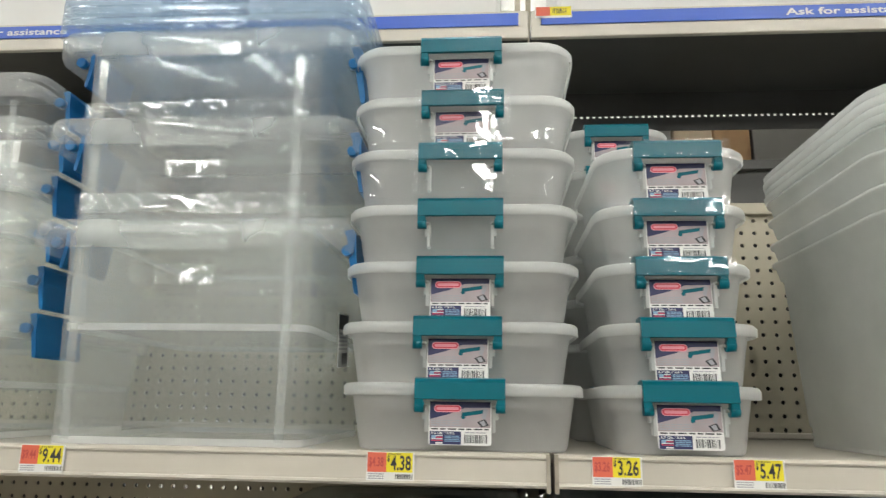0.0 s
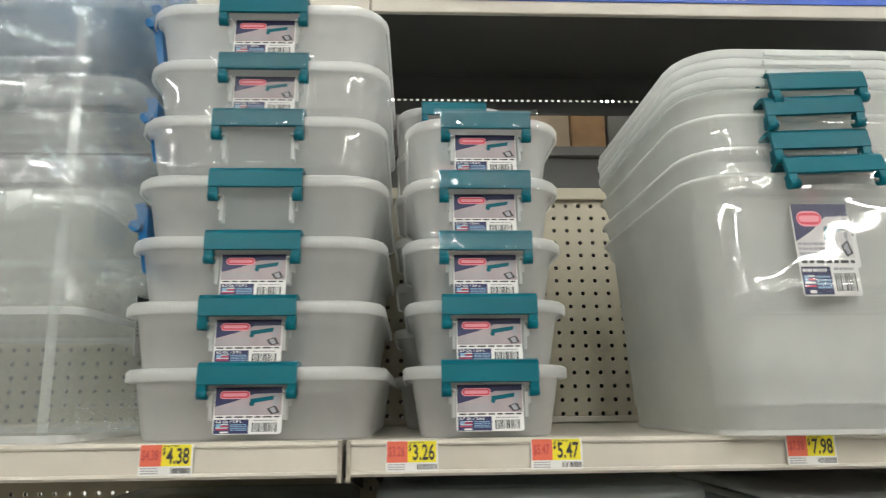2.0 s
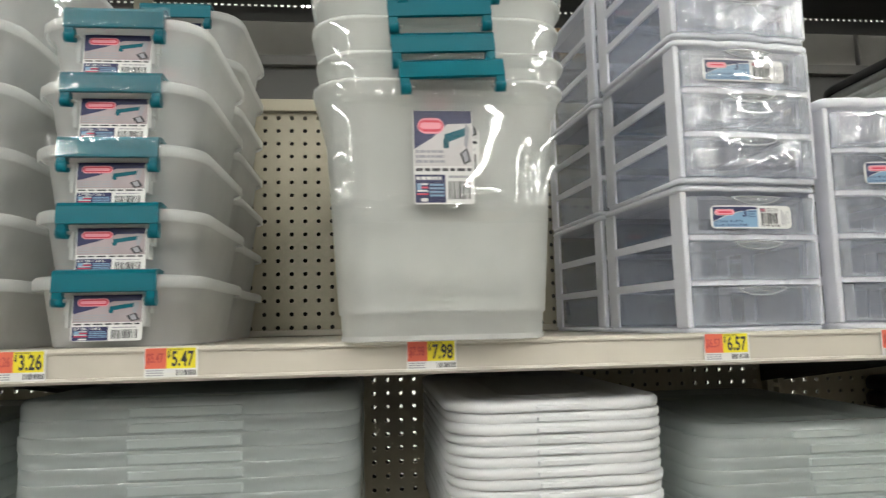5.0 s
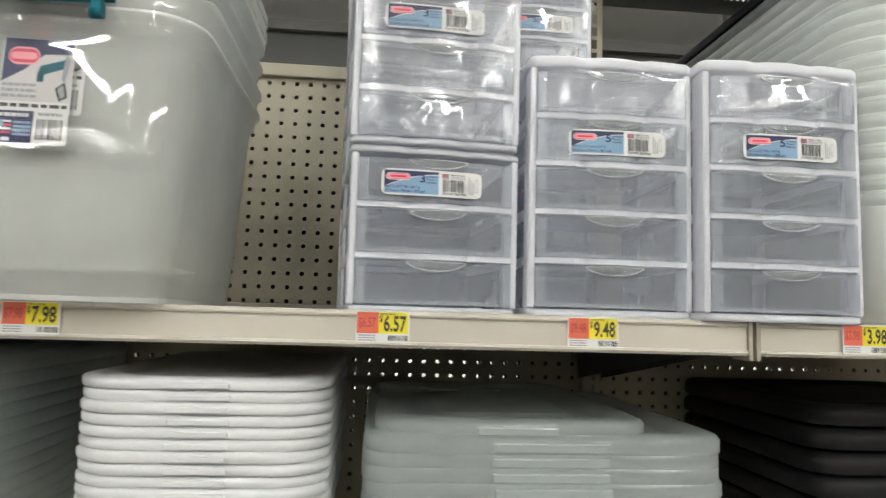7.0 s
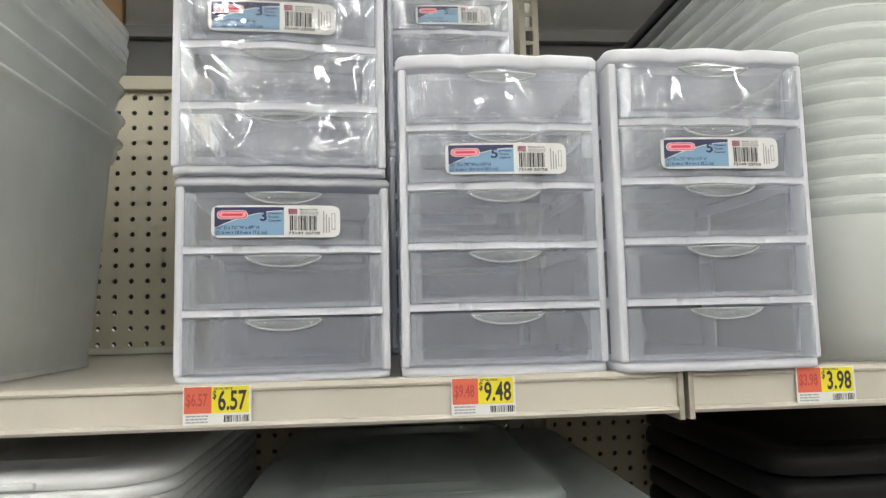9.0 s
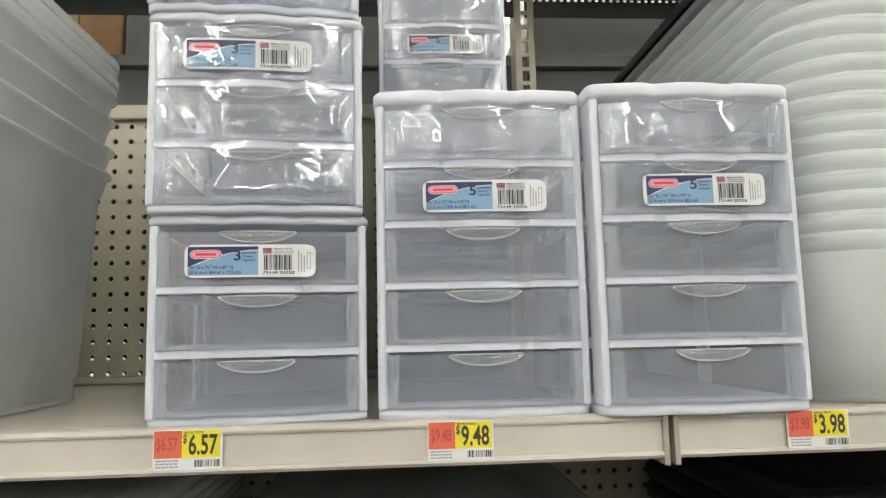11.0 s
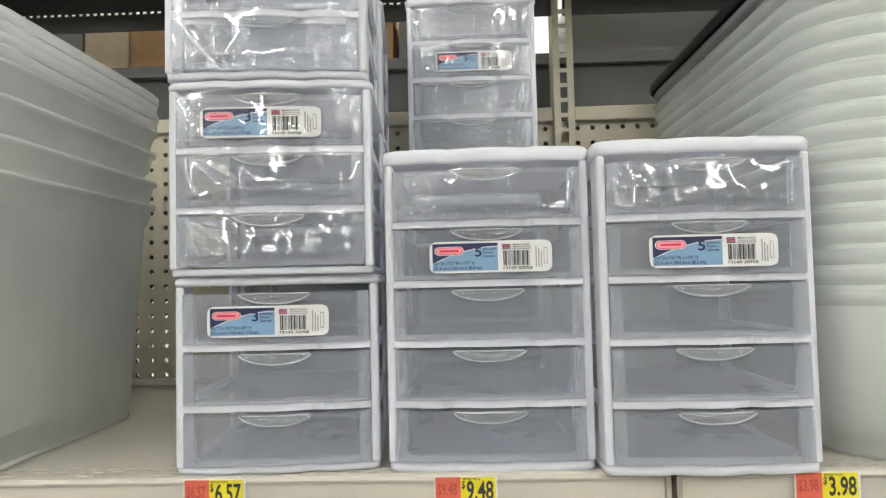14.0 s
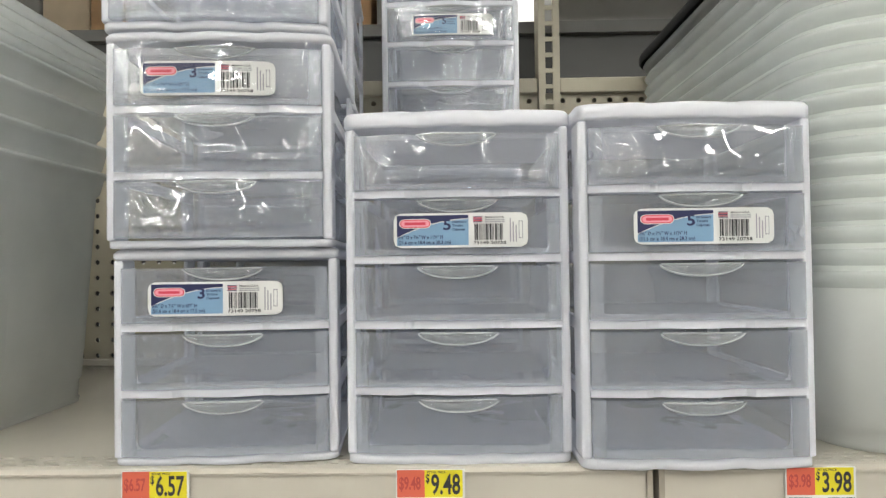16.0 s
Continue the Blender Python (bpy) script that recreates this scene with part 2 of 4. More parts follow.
class Print:
    """A printed card in the plane x-z that faces -y; layers lie 0.15 mm over one another; bend(x) gives the y of its ground."""

    def __init__(self, bend=None):
        self.bm, self.mats, self.bend = bmesh.new(), [], bend or (lambda x: 0.0)

    def mi(self, m):
        if m not in self.mats:
            self.mats.append(m)
        return self.mats.index(m)

    def put(self, pts, m, layer):
        f = self.bm.faces.new([self.bm.verts.new((x, self.bend(x) - 0.00015 * layer, z)) for x, z in pts])
        f.material_index = self.mi(m)

    def rect(self, x0, x1, z0, z1, m, layer=1, cols=1):
        for k in range(cols):
            a, b = x0 + (x1 - x0) * k / cols, x0 + (x1 - x0) * (k + 1) / cols
            self.put(((a, z0), (b, z0), (b, z1), (a, z1)), m, layer)

    def oval(self, x, z, w, h, m, layer=1, r=None):
        r = r or h / 2
        self.put([(px, pz) for px, pz, _ in [(p[0], p[1], 0) for p in ring(w / 2, h / 2, r, 0, x, z, 5)]], m, layer)

    def card(self, x0, x1, z0, z1, m, r=0.003, thick=0.0005):
        """The card itself, with rounded ends and some thickness, in strips that follow the bend."""
        n = 14
        cols = []
        for k in range(n + 1):
            x = x0 + (x1 - x0) * (0.5 - 0.5 * math.cos(math.pi * k / n))
            e = max(0.0, r - min(x - x0, x1 - x))
            inset = r - math.sqrt(max(0, r * r - e * e))
            cols.append([self.bm.verts.new((x, self.bend(x) + y, z)) for y, z in ((0, z0 + inset), (0, z1 - inset), (thick, z1 - inset), (thick, z0 + inset))])
        for a, b in zip(cols, cols[1:]):
            for k in range(4):
                self.bm.faces.new((a[k], b[k], b[(k + 1) % 4], a[(k + 1) % 4])).material_index = self.mi(m)
        self.bm.faces.new(cols[0]).material_index = self.mi(m)
        self.bm.faces.new(cols[-1][::-1]).material_index = self.mi(m)

    def text(self, s, x, z, h, m, layer=2, width=None, turn=False):
        """Lettering whose capitals are h high, from its lower left corner; width: squeezed to that width."""
        vs, fs = glyph_mesh(s)
        k = h / 0.69
        kx = k if width is None else width / max(v[0] for v in vs)
        pt = [(x - v[1] * k, z + v[0] * kx) if turn else (x + v[0] * kx, z + v[1] * k) for v in vs]
        nv = [self.bm.verts.new((px, self.bend(px) - 0.00015 * layer, pz)) for px, pz in pt]
        for f in fs:
            try:
                self.bm.faces.new([nv[i] for i in f]).material_index = self.mi(m)
            except ValueError:
                pass

    def bars(self, x0, x1, z0, z1, m, layer=2, seed=1):
        """A bar code."""
        rnd = random.Random(seed)
        x = x0
        while x < x1:
            w = (x1 - x0) / 48 * rnd.choice((1, 1, 2, 3))
            self.rect(x, min(x + w, x1), z0, z1, m, layer)
            x += w + (x1 - x0) / 48 * rnd.choice((1, 1, 2))

    def lines(self, x0, x1, z0, z1, n, m, layer=2, seed=1):
        """Small print that cannot be read: bars of words."""
        rnd = random.Random(seed)
        p = (z1 - z0) / n
        for k in range(n):
            x = x0
            while x < x1 * 0.98 + x0 * 0.02:
                w = min((x1 - x0) * rnd.uniform(0.08, 0.25), x1 - x)
                self.rect(x, x + w, z1 - (k + 0.75) * p, z1 - (k + 0.2) * p, m, layer)
                x += w + (x1 - x0) * 0.035

    def done(self, name, parent, label=""):
        ob = new(name, bpy.data.meshes.new(name))
        self.bm.to_mesh(ob.data)
        self.bm.free()
        for m in self.mats:
            ob.data.materials.append(m)
        ob.parent = parent
        return tagged(ob, label)


def perforated(nx, nz, cell, r, thick, n=8):
    """A panel in the plane x-z from the origin, with round holes through it, one in each cell."""
    vs, fs = [], []
    hc = cell / 2
    for i in range(nx):
        for k in range(nz):
            cx, cz, b = (i + 0.5) * cell, (k + 0.5) * cell, len(vs)
            for y in (0.0, thick):
                for j in range(n):
                    a = 2 * math.pi * (j + 0.5) / n
                    c, s = math.cos(a), math.sin(a)
                    q = hc / max(abs(c), abs(s))
                    vs.append((cx + r * c, y, cz + r * s))
                    vs.append((cx + q * c, y, cz + q * s))
            # corners of the cell
            for y in (0.0, thick):
                vs += [(cx + hc, y, cz + hc), (cx - hc, y, cz + hc), (cx - hc, y, cz - hc), (cx + hc, y, cz - hc)]
            for y in (0, 1):
                o = b + y * 2 * n
                for j in range(n):
                    j2 = (j + 1) % n
                    fs.append((o + 2 * j, o + 2 * j + 1, o + 2 * j2 + 1, o + 2 * j2))
                for q, j in enumerate((0, 2, 4, 6)):
                    fs.append((b + 4 * n + 4 * y + q, o + 2 * ((j + 1) % n) + 1, o + 2 * j + 1))
            for j in range(n):
                j2 = (j + 1) % n
                fs.append((b + 2 * j, b + 2 * j2, b + 2 * n + 2 * j2, b + 2 * n + 2 * j))
    me = bpy.data.meshes.new("perforated_panel")
    me.from_pydata(vs, [], fs)
    bm = bmesh.new()
    bm.from_mesh(me)
    bmesh.ops.remove_doubles(bm, verts=bm.verts[:], dist=0.0002)
    bm.to_mesh(me)
    bm.free()
    return me


# ---------------------------------------------------------------- the store around
def slab(name, label, category, m, *a, **k):
    ob = new(name, finish(box(*a, **k), name, m))
    return tagged(ob, label, category, kind="structure")


slab("floor", "polished pale concrete store floor", "floor", FLOOR, -9, 9, -13, 6, -0.1, 0)
slab("ceiling", "white store ceiling deck", "ceiling", CEIL, -9, 9, -13, 6, 4.6, 4.7)
slab("wall_south", "plain grey wall past the next aisles", "wall", WALL, -9, 9, -13.1, -13, 0, 4.6)
# unseen backdrop, kept white so aligned pegboard holes show as bright dots
slab("wall_north", "unseen wall past the far aisle, white to brighten the pegboard holes", "wall", CEIL, -9, 9, 6, 6.1, 0, 4.6)
slab("wall_west", "plain grey end wall", "wall", WALL, -9.1, -9, -13.1, 6.1, 0, 4.6)
slab("wall_east", "plain grey end wall", "wall", WALL, 9, 9.1, -13.1, 6.1, 0, 4.6)


def strip_light(x, y, along):
    e = thing("ceiling_light", "long white strip light with a lit diffuser", "light", pose(x, y, 4.3, 0, 0, 0 if along == "x" else 90), "strip lights")
    part("housing", box(-1.2, 1.2, -0.06, 0.06, 0.02, 0.07, bevel=0.01), CEIL, e)
    part("diffuser", box(-1.19, 1.19, -0.05, 0.05, -0.012, 0.018, bevel=0.006), TUBE, e, "lit white diffuser")
    part("hanger", box(-0.005, 0.005, -0.005, 0.005, 0.07, 0.3), STEEL_MID, e)


for lx in (-5.4, -3.2, -1.0, 1.2, 3.4, 5.6):
    for ly in (-11.2, -8.6, -6.0, -3.4, 2.0, 4.4):
        strip_light(lx, ly, "y")

# the run of shelves across the aisle, behind the camera
opp = thing("shelf_run", "tall shelves of mixed goods across the aisle", "shelves")
part("back_panel", box(-6, 6, -3.35, -3.3, 0, 2.1), STEEL_MID, opp)
for z in (0.15, 0.6, 1.05, 1.5, 1.95):
    part("shelf_board", box(-6, 6, -3.3, -2.8, z, z + 0.03), CREAM, opp)
rnd = random.Random(5)
x = -5.9
while x < 5.8:
    w = rnd.uniform(0.25, 0.55)
    for z in (0.18, 0.63, 1.08, 1.53):
        part("goods_box", box(x, x + w - 0.03, -3.28, -2.85, z, z + rnd.uniform(0.22, 0.38), bevel=0.01), rnd.choice((GOODS, CARD, STEEL_MID, GOODS)), opp)
    x += w

# ---------------------------------------------------------------- the gondola
PEG_BASE = 1.3165 - 0.0127 - 32 * 0.0254      # bottom edge, so that holes fall on the 1 inch grid
PEG_X0 = -0.6025 - 0.0127 - 9 * 0.0254
peg_mesh = perforated(48, 49, 0.0254, 0.0044, 0.004)
far_shade_mesh = peg_mesh.copy()
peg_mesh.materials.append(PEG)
# dark colour here stands in for shade behind the holes
far_shade_mesh.materials.append(STEEL_DARK)
for n, jx in enumerate(JOINTS[:3]):
    x0 = PEG_X0 + 1.2192 * (n - 1) + 0.0 + 0.004 * (n - 1)
    p = new("pegboard", peg_mesh)
    p.matrix_basis = pose(x0, BACK, PEG_BASE)
    tagged(p, "tan pegboard back panel with round holes", "pegboard", "pegboard panels", "structure")
    p2 = new("pegboard", far_shade_mesh)
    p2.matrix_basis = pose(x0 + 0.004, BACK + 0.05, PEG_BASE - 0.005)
    tagged(p2, "far side's pegboard, coloured dark for the shade between the boards", "pegboard", "pegboard panels", "structure")
PEG_TOP = PEG_BASE + 49 * 0.0254
for n in range(3):
    a, b = JOINTS[n] + 0.018, JOINTS[n + 1] - 0.018
    # this rail reaches back over the gap to keep light out of it
    cap = new("trim", finish(box(a, b, BACK - 0.012, BACK + 0.072, PEG_TOP - 0.002, PEG_TOP + 0.022, bevel=0.002), "trim", PEG))
    tagged(cap, "tan steel rail along the pegboard's top", "rail", kind="structure")
    lo = new("trim", finish(box(a, b, BACK - 0.012, BACK - 0.002, SHELF + 0.001, SHELF + 0.012, bevel=0.002), "trim", CREAM))
    tagged(lo, "cream steel lip along the shelf's rear", "rail", kind="structure")


def upright(x):
    """Slotted steel post at a joint of two sections."""
    e = thing("upright_post", "slotted steel post between two shelf sections", "post", pose(x, BACK - 0.02, 0), "upright posts", "structure")
    bm = bmesh.new()
    for s in (-1, 1):
        block(bm, s * 0.017 - 0.005 if s > 0 else -0.017, 0.017 if s > 0 else -0.012, 0, 0.05, 0, 2.6)
        block(bm, *((-0.012, -0.006) if s < 0 else (0.006, 0.012)), 0, 0.003, 0, 2.6)
    part("side_rail", bm, PEG, e)
    bm = bmesh.new()
    z = 0.9
    while z < 2.1:
        block(bm, -0.006, 0.006, 0.0, 0.003, z, z + 0.007)
        z += 0.0254
    part("slot_bridge", bm, PEG, e)


for jx in JOINTS:
    upright(jx)


def shelf_section(x0, x1, y0, y1, top, label):
    """A steel shelf: deck with perforated strips, price channel along the front, brackets."""
    e = thing("shelf", label, "shelf", None, "shelf sections", "structure")
    g = 0.0035
    part("deck", box(x0 + g, x1 - g, y0 + 0.05, y1 - 0.045, top - 0.012, top), CREAM, e)
    for name, ya, yb in (("front_strip", y0 + 0.006, y0 + 0.05), ("rear_strip", y1 - 0.045, y1)):
        vs, fs = [], []
        n = int((x1 - x0 - 2 * g) / 0.0175)
        cw, rows = (x1 - x0 - 2 * g) / n, 3
        ch = (yb - ya) / (rows + 1)
        for k in range(rows + 1):
            # a plain band, then bars between slots
            yy = ya + k * ch
            b = len(vs)
            vs += [(x0 + g, yy, top), (x1 - g, yy, top), (x1 - g, yy + ch * 0.70, top), (x0 + g, yy + ch * 0.70, top)]
            fs.append((b, b + 1, b + 2, b + 3))
            for i in range(n + 1):
                sx = x0 + g + (i - (0.5 if k % 2 else 0.0)) * cw
                a2, b2 = max(sx, x0 + g), min(sx + cw * 0.36, x1 - g)
                if k < rows and b2 > a2:
                    b = len(vs)
                    vs += [(a2, yy + ch * 0.70, top), (b2, yy + ch * 0.70, top), (b2, yy + ch, top), (a2, yy + ch, top)]
                    fs.append((b, b + 1, b + 2, b + 3))
                elif k == rows:
                    b = len(vs)
                    vs += [(x0 + g, yy + ch * 0.70, top), (x1 - g, yy + ch * 0.70, top), (x1 - g, yy + ch, top), (x0 + g, yy + ch, top)]
                    fs.append((b, b + 1, b + 2, b + 3))
                    break
        bm = bmesh.new()
        me = bpy.data.meshes.new("strip")
        me.from_pydata(vs, [], fs)
        bm.from_mesh(me)
        bpy.data.meshes.remove(me)
        r = bmesh.ops.extrude_face_region(bm, geom=bm.faces[:])
        bmesh.ops.translate(bm, vec=(0, 0, -0.002), verts=[v for v in r["geom"] if isinstance(v, bmesh.types.BMVert)])
        part(name, bm, CREAM, e, "perforated steel strip")
        # black sheet added so the slots look shaded; no part of the shelf
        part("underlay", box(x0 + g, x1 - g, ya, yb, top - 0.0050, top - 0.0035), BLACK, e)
    # price channel: a face that leans back a little, with a lip above and below
    prof = [(0.006, 0.0), (0.001, -0.001), (-0.002, -0.004), (-0.0015, -0.006), (0.001, -0.0065), (0.001, -0.031), (-0.002, -0.0315), (-0.003, -0.034), (0.0, -0.037), (0.012, -0.037), (0.012, -0.010), (0.006, -0.010)]
    bm = bmesh.new()
    loft(bm, [[(xx, y0 + py, top + 0.002 + pz) for py, pz in prof] for xx in (x0 + g, x1 - g)], True, True)
    for f in bm.faces:
        f.smooth = False
    part("price_channel", bm, CREAM, e)
    for xx in (x0 + g + 0.001, x1 - g - 0.001):
        part("end_cap", box(xx - 0.0022, xx + 0.0022, y0 - 0.0035, y0 + 0.03, top - 0.04, top + 0.0015), CREAM_EDGE, e)
    for xx in (x0 + 0.02, x1 - 0.02):
        bm = bmesh.new()
        pts = [(y1, -0.012), (y0 + 0.05, -0.012), (y0 + 0.05, -0.03), (y1, -0.11)]
        loft(bm, [[(xx + dx, py, top + pz) for py, pz in pts] for dx in (-0.0015, 0.0015)], True, True)
        part("bracket", bm, STEEL_DARK, e)
    return e


for n in range(3):
    shelf_section(JOINTS[n], JOINTS[n + 1], 0.0, BACK - 0.004, SHELF, "cream steel shelf with a price channel")
    shelf_section(JOINTS[n], JOINTS[n + 1], 0.0, BACK - 0.004, 0.80, "cream steel lower shelf in shade")
    shelf_section(JOINTS[n], JOINTS[n + 1], 0.0, BACK - 0.004, 0.20, "cream steel base shelf in shade")
slab("plinth", "dark kick plate under the shelves", "plinth", STEEL_DARK, JOINTS[0], JOINTS[3], 0.02, BACK, 0.0, 0.155)

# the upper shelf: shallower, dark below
for n in range(3):
    a, b = JOINTS[n], JOINTS[n + 1]
    e = thing("upper_shelf", "grey steel upper shelf with a blue banner strip", "shelf", None, "upper shelves", "structure")
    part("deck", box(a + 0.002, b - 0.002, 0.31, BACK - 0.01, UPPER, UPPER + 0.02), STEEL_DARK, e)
    bm = bmesh.new()
    cols = [a + 0.003 + q * 0.00635 for q in range(int((b - a - 0.006) / 0.00635) + 1)]
    grid = [[bm.verts.new((xx, BACK - 0.012, zz)) for xx in cols] for zz in (1.915, 1.944, 1.949, UPPER)]
    for r0 in range(3):
        for q in range(len(cols) - 1):
            if r0 != 1 or q % 2:
                bm.faces.new((grid[r0][q], grid[r0][q + 1], grid[r0 + 1][q + 1], grid[r0 + 1][q]))
    ext = bmesh.ops.extrude_face_region(bm, geom=bm.faces[:])
    bmesh.ops.translate(bm, vec=(0, 0.003, 0), verts=[v for v in ext["geom"] if isinstance(v, bmesh.types.BMVert)])
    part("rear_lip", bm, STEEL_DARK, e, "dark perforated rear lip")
    part("price_channel", box(a + 0.002, b - 0.002, 0.30, 0.31, UPPER - 0.012, UPPER + 0.042, bevel=0.002), CREAM, e)
    part("banner_strip", box(a + 0.02, b - 0.02, 0.2975, 0.2995, UPPER + 0.012, UPPER + 0.036), BANNER, e, "blue banner strip")
    pr = Print()
    pr.text("Ask for assistance", (-1.93, -0.415, 0.62)[n], UPPER + 0.018, 0.0125, PAPER, 1, width=0.215)
    lettering = pr.done("lettering", e, "white lettering")
    lettering.matrix_basis = pose(0, 0.2972, 0)
    if n == 1:
        up = Print()
        up.card(0, 0.064, 0, 0.022, PAPER, r=0.001, thick=0.0006)
        up.rect(0.001, 0.026, 0.004, 0.0215, RED, 1)
        up.rect(0.026, 0.063, 0.004, 0.0215, YELLOW, 1)
        up.bars(0.03, 0.055, 0.008, 0.018, INK, 2, seed=3)
        up_tag = up.done("price_label", e, "red and yellow price label")
        up_tag.matrix_basis = pose(-0.845, 0.2965, UPPER + 0.024)
    part("goods", box(a + 0.05, b - 0.05, 0.33, 0.55, UPPER + 0.02, UPPER + 0.25, bevel=0.01), PAPER, e, "white cartons")

# the far side of the gondola, seen over the pegboard
far = thing("far_shelf", "dark steel shelf of the far side with cartons", "shelf", None, "", "structure")
part("deck", box(JOINTS[0], JOINTS[3], BACK + 0.06, BACK + 0.5, 1.855, 1.875), STEEL_FAR, far)
# added dark sheet standing in for the unlit void under the far deck
part("back_panel", box(JOINTS[0], JOINTS[3], BACK + 0.075, BACK + 0.085, PEG_TOP - 0.06, 1.855), STEEL_DARK, far)
CARTONS = ((-2.05, -1.2, STEEL_PALE), (-1.19, -0.80, STEEL_PALE), (-0.79, -0.525, STEEL_PALE), (-0.52, -0.436, CARD_PALE), (-0.433, -0.355, CARD), (-0.35, -0.02, STEEL_PALE), (-0.01, 0.07, CARD), (0.08, 0.33, STEEL_PALE), (0.395, 0.69, STEEL_PALE), (0.70, 1.5, STEEL_PALE))
for xa, xb, m in CARTONS:
    carton = new("carton", finish(box(xa, xb, BACK + 0.09, BACK + 0.35, 1.875, 1.99, bevel=0.003), "carton", m))
    tagged(carton, "carton on the far shelf, seen over the pegboard", "box", "cartons on the far shelf")


# ---------------------------------------------------------------- price tags
def price_tag(x1, price):
    """x1: the right edge of the yellow part."""
    e = thing("price_tag", "red and yellow paper price tag reading " + price + " on the channel", "price tag", pose(x1 + 0.001, -0.0026, SHELF) @ Matrix.Diagonal((0.9, 1, 0.9, 1)), "price tags")
    p = Print()
    p.card(-0.058, 0.002, -0.0335, 0.0005, PAPER, r=0.0008, thick=0.0008)
    p.rect(-0.057, -0.033, -0.0235, 0.0, RED, 1)
    p.rect(-0.033, 0.0, -0.0235, 0.0, YELLOW, 1)
    p.text(price, -0.0275, -0.0205, 0.0165, INK, 2, width=0.0255)
    p.text("$", -0.0322, -0.0105, 0.007, INK, 2, width=0.0035)
    p.text("RETAIL PRICE", -0.031, -0.0028, 0.0019, INK, 2)
    p.text("$" + price, -0.0555, -0.0165, 0.0105, solid_red_dark, 2, width=0.019)
    p.lines(-0.0555, -0.036, -0.0325, -0.0245, 3, GREYTXT, 1, seed=int(x1 * 1000) % 97)
    p.bars(-0.022, 0.001, -0.0315, -0.0255, INK, 1, seed=int(x1 * 1000) % 89)
    p.done("tag_card", e)


solid_red_dark = solid("tag_red_ink", (0.42, 0.06, 0.05), 0.6, vary=0.05, relief=0)
for tx, pr in ((-1.421, "9.44"), (-1.011, "4.38"), (-0.761, "3.26"), (-0.610, "5.47"), (-0.337, "7.98"), (0.0, "6.57"), (0.217, "9.48"), (0.519, "3.98")):
    price_tag(tx, pr)


# ---------------------------------------------------------------- packing film
def film_patch(parent, x0, x1, z0, z1, ground, seed, deep=0.007, nx=64, nz=26, ridges=(0.08, 0.33, 0.66, 0.92), swags=1, tuck=0.25):
    """A taut sheet of clear film: upright pulls that deepen towards its foot, and sagging creases across it."""
    rnd = random.Random(seed)
    ph = Vector((seed * 7.13, seed * 3.7, seed * 1.9))
    w, h = x1 - x0, z1 - z0
    pulls = [(u + rnd.uniform(-0.04, 0.04), rnd.uniform(0.007, 0.011) / w, rnd.uniform(0.22, 0.4), rnd.uniform(-0.10, 0.10), rnd.uniform(0.25, 0.6)) for u in ridges if rnd.random() < 0.85]
    sags = [(rnd.uniform(0.10, 0.2) + 0.28 * k, rnd.uniform(0.06, 0.16), rnd.uniform(0.0025, 0.004) / h, rnd.uniform(0.15, 0.3)) for k in range(swags)]
    bm = bmesh.new()
    grid = []
    for j in range(nz + 1):
        v = j / nz
        row = []
        for i in range(nx + 1):
            u = i / nx
            x, z = x0 + w * u, z0 + h * v
            edge = min(1.0, 14 * min(u, 1 - u), 9 * min(v, 1 - v))
            out = 0.85 * (1 - v) ** 1.3 + 0.07 * noise.noise(Vector((x * 22, z * 26, 0)) + ph)
            for uc, wd, amp, lean, start in pulls:
                d = (u - uc - lean * (v - 0.5) - 0.012 * math.sin(9 * v + seed)) / wd
                out += amp * max(0.0, 1 - v / (1 - start * 0.4)) * math.exp(-d * d)
            for vc, arch, wd, amp in sags:
                d = (v - vc - arch * math.sin(math.pi * u) - 0.05 * noise.noise(Vector((x * 40, 3, 0)) + ph)) / wd
                out += amp * math.exp(-d * d) * (0.6 + 0.4 * math.sin(5 * u + seed))
            out += tuck * 0.2 * max(0.0, 1 - abs(noise.noise(Vector((x * 60 + z * 40, z * 30, 4)) + ph)) * 5) ** 2 * min(1, 4 * abs(u - 0.5))
            row.append(bm.verts.new((x, min(ground(x) - 0.0012 - edge * deep * out, ground(x) - 0.0006), z)))
        grid.append(row)
    for a, b in zip(grid, grid[1:]):
        for i in range(nx):
            bm.faces.new((a[i], a[i + 1], b[i + 1], b[i])).smooth = True
    return part("packing_film", bm, FILM, parent, "creased clear packing film")


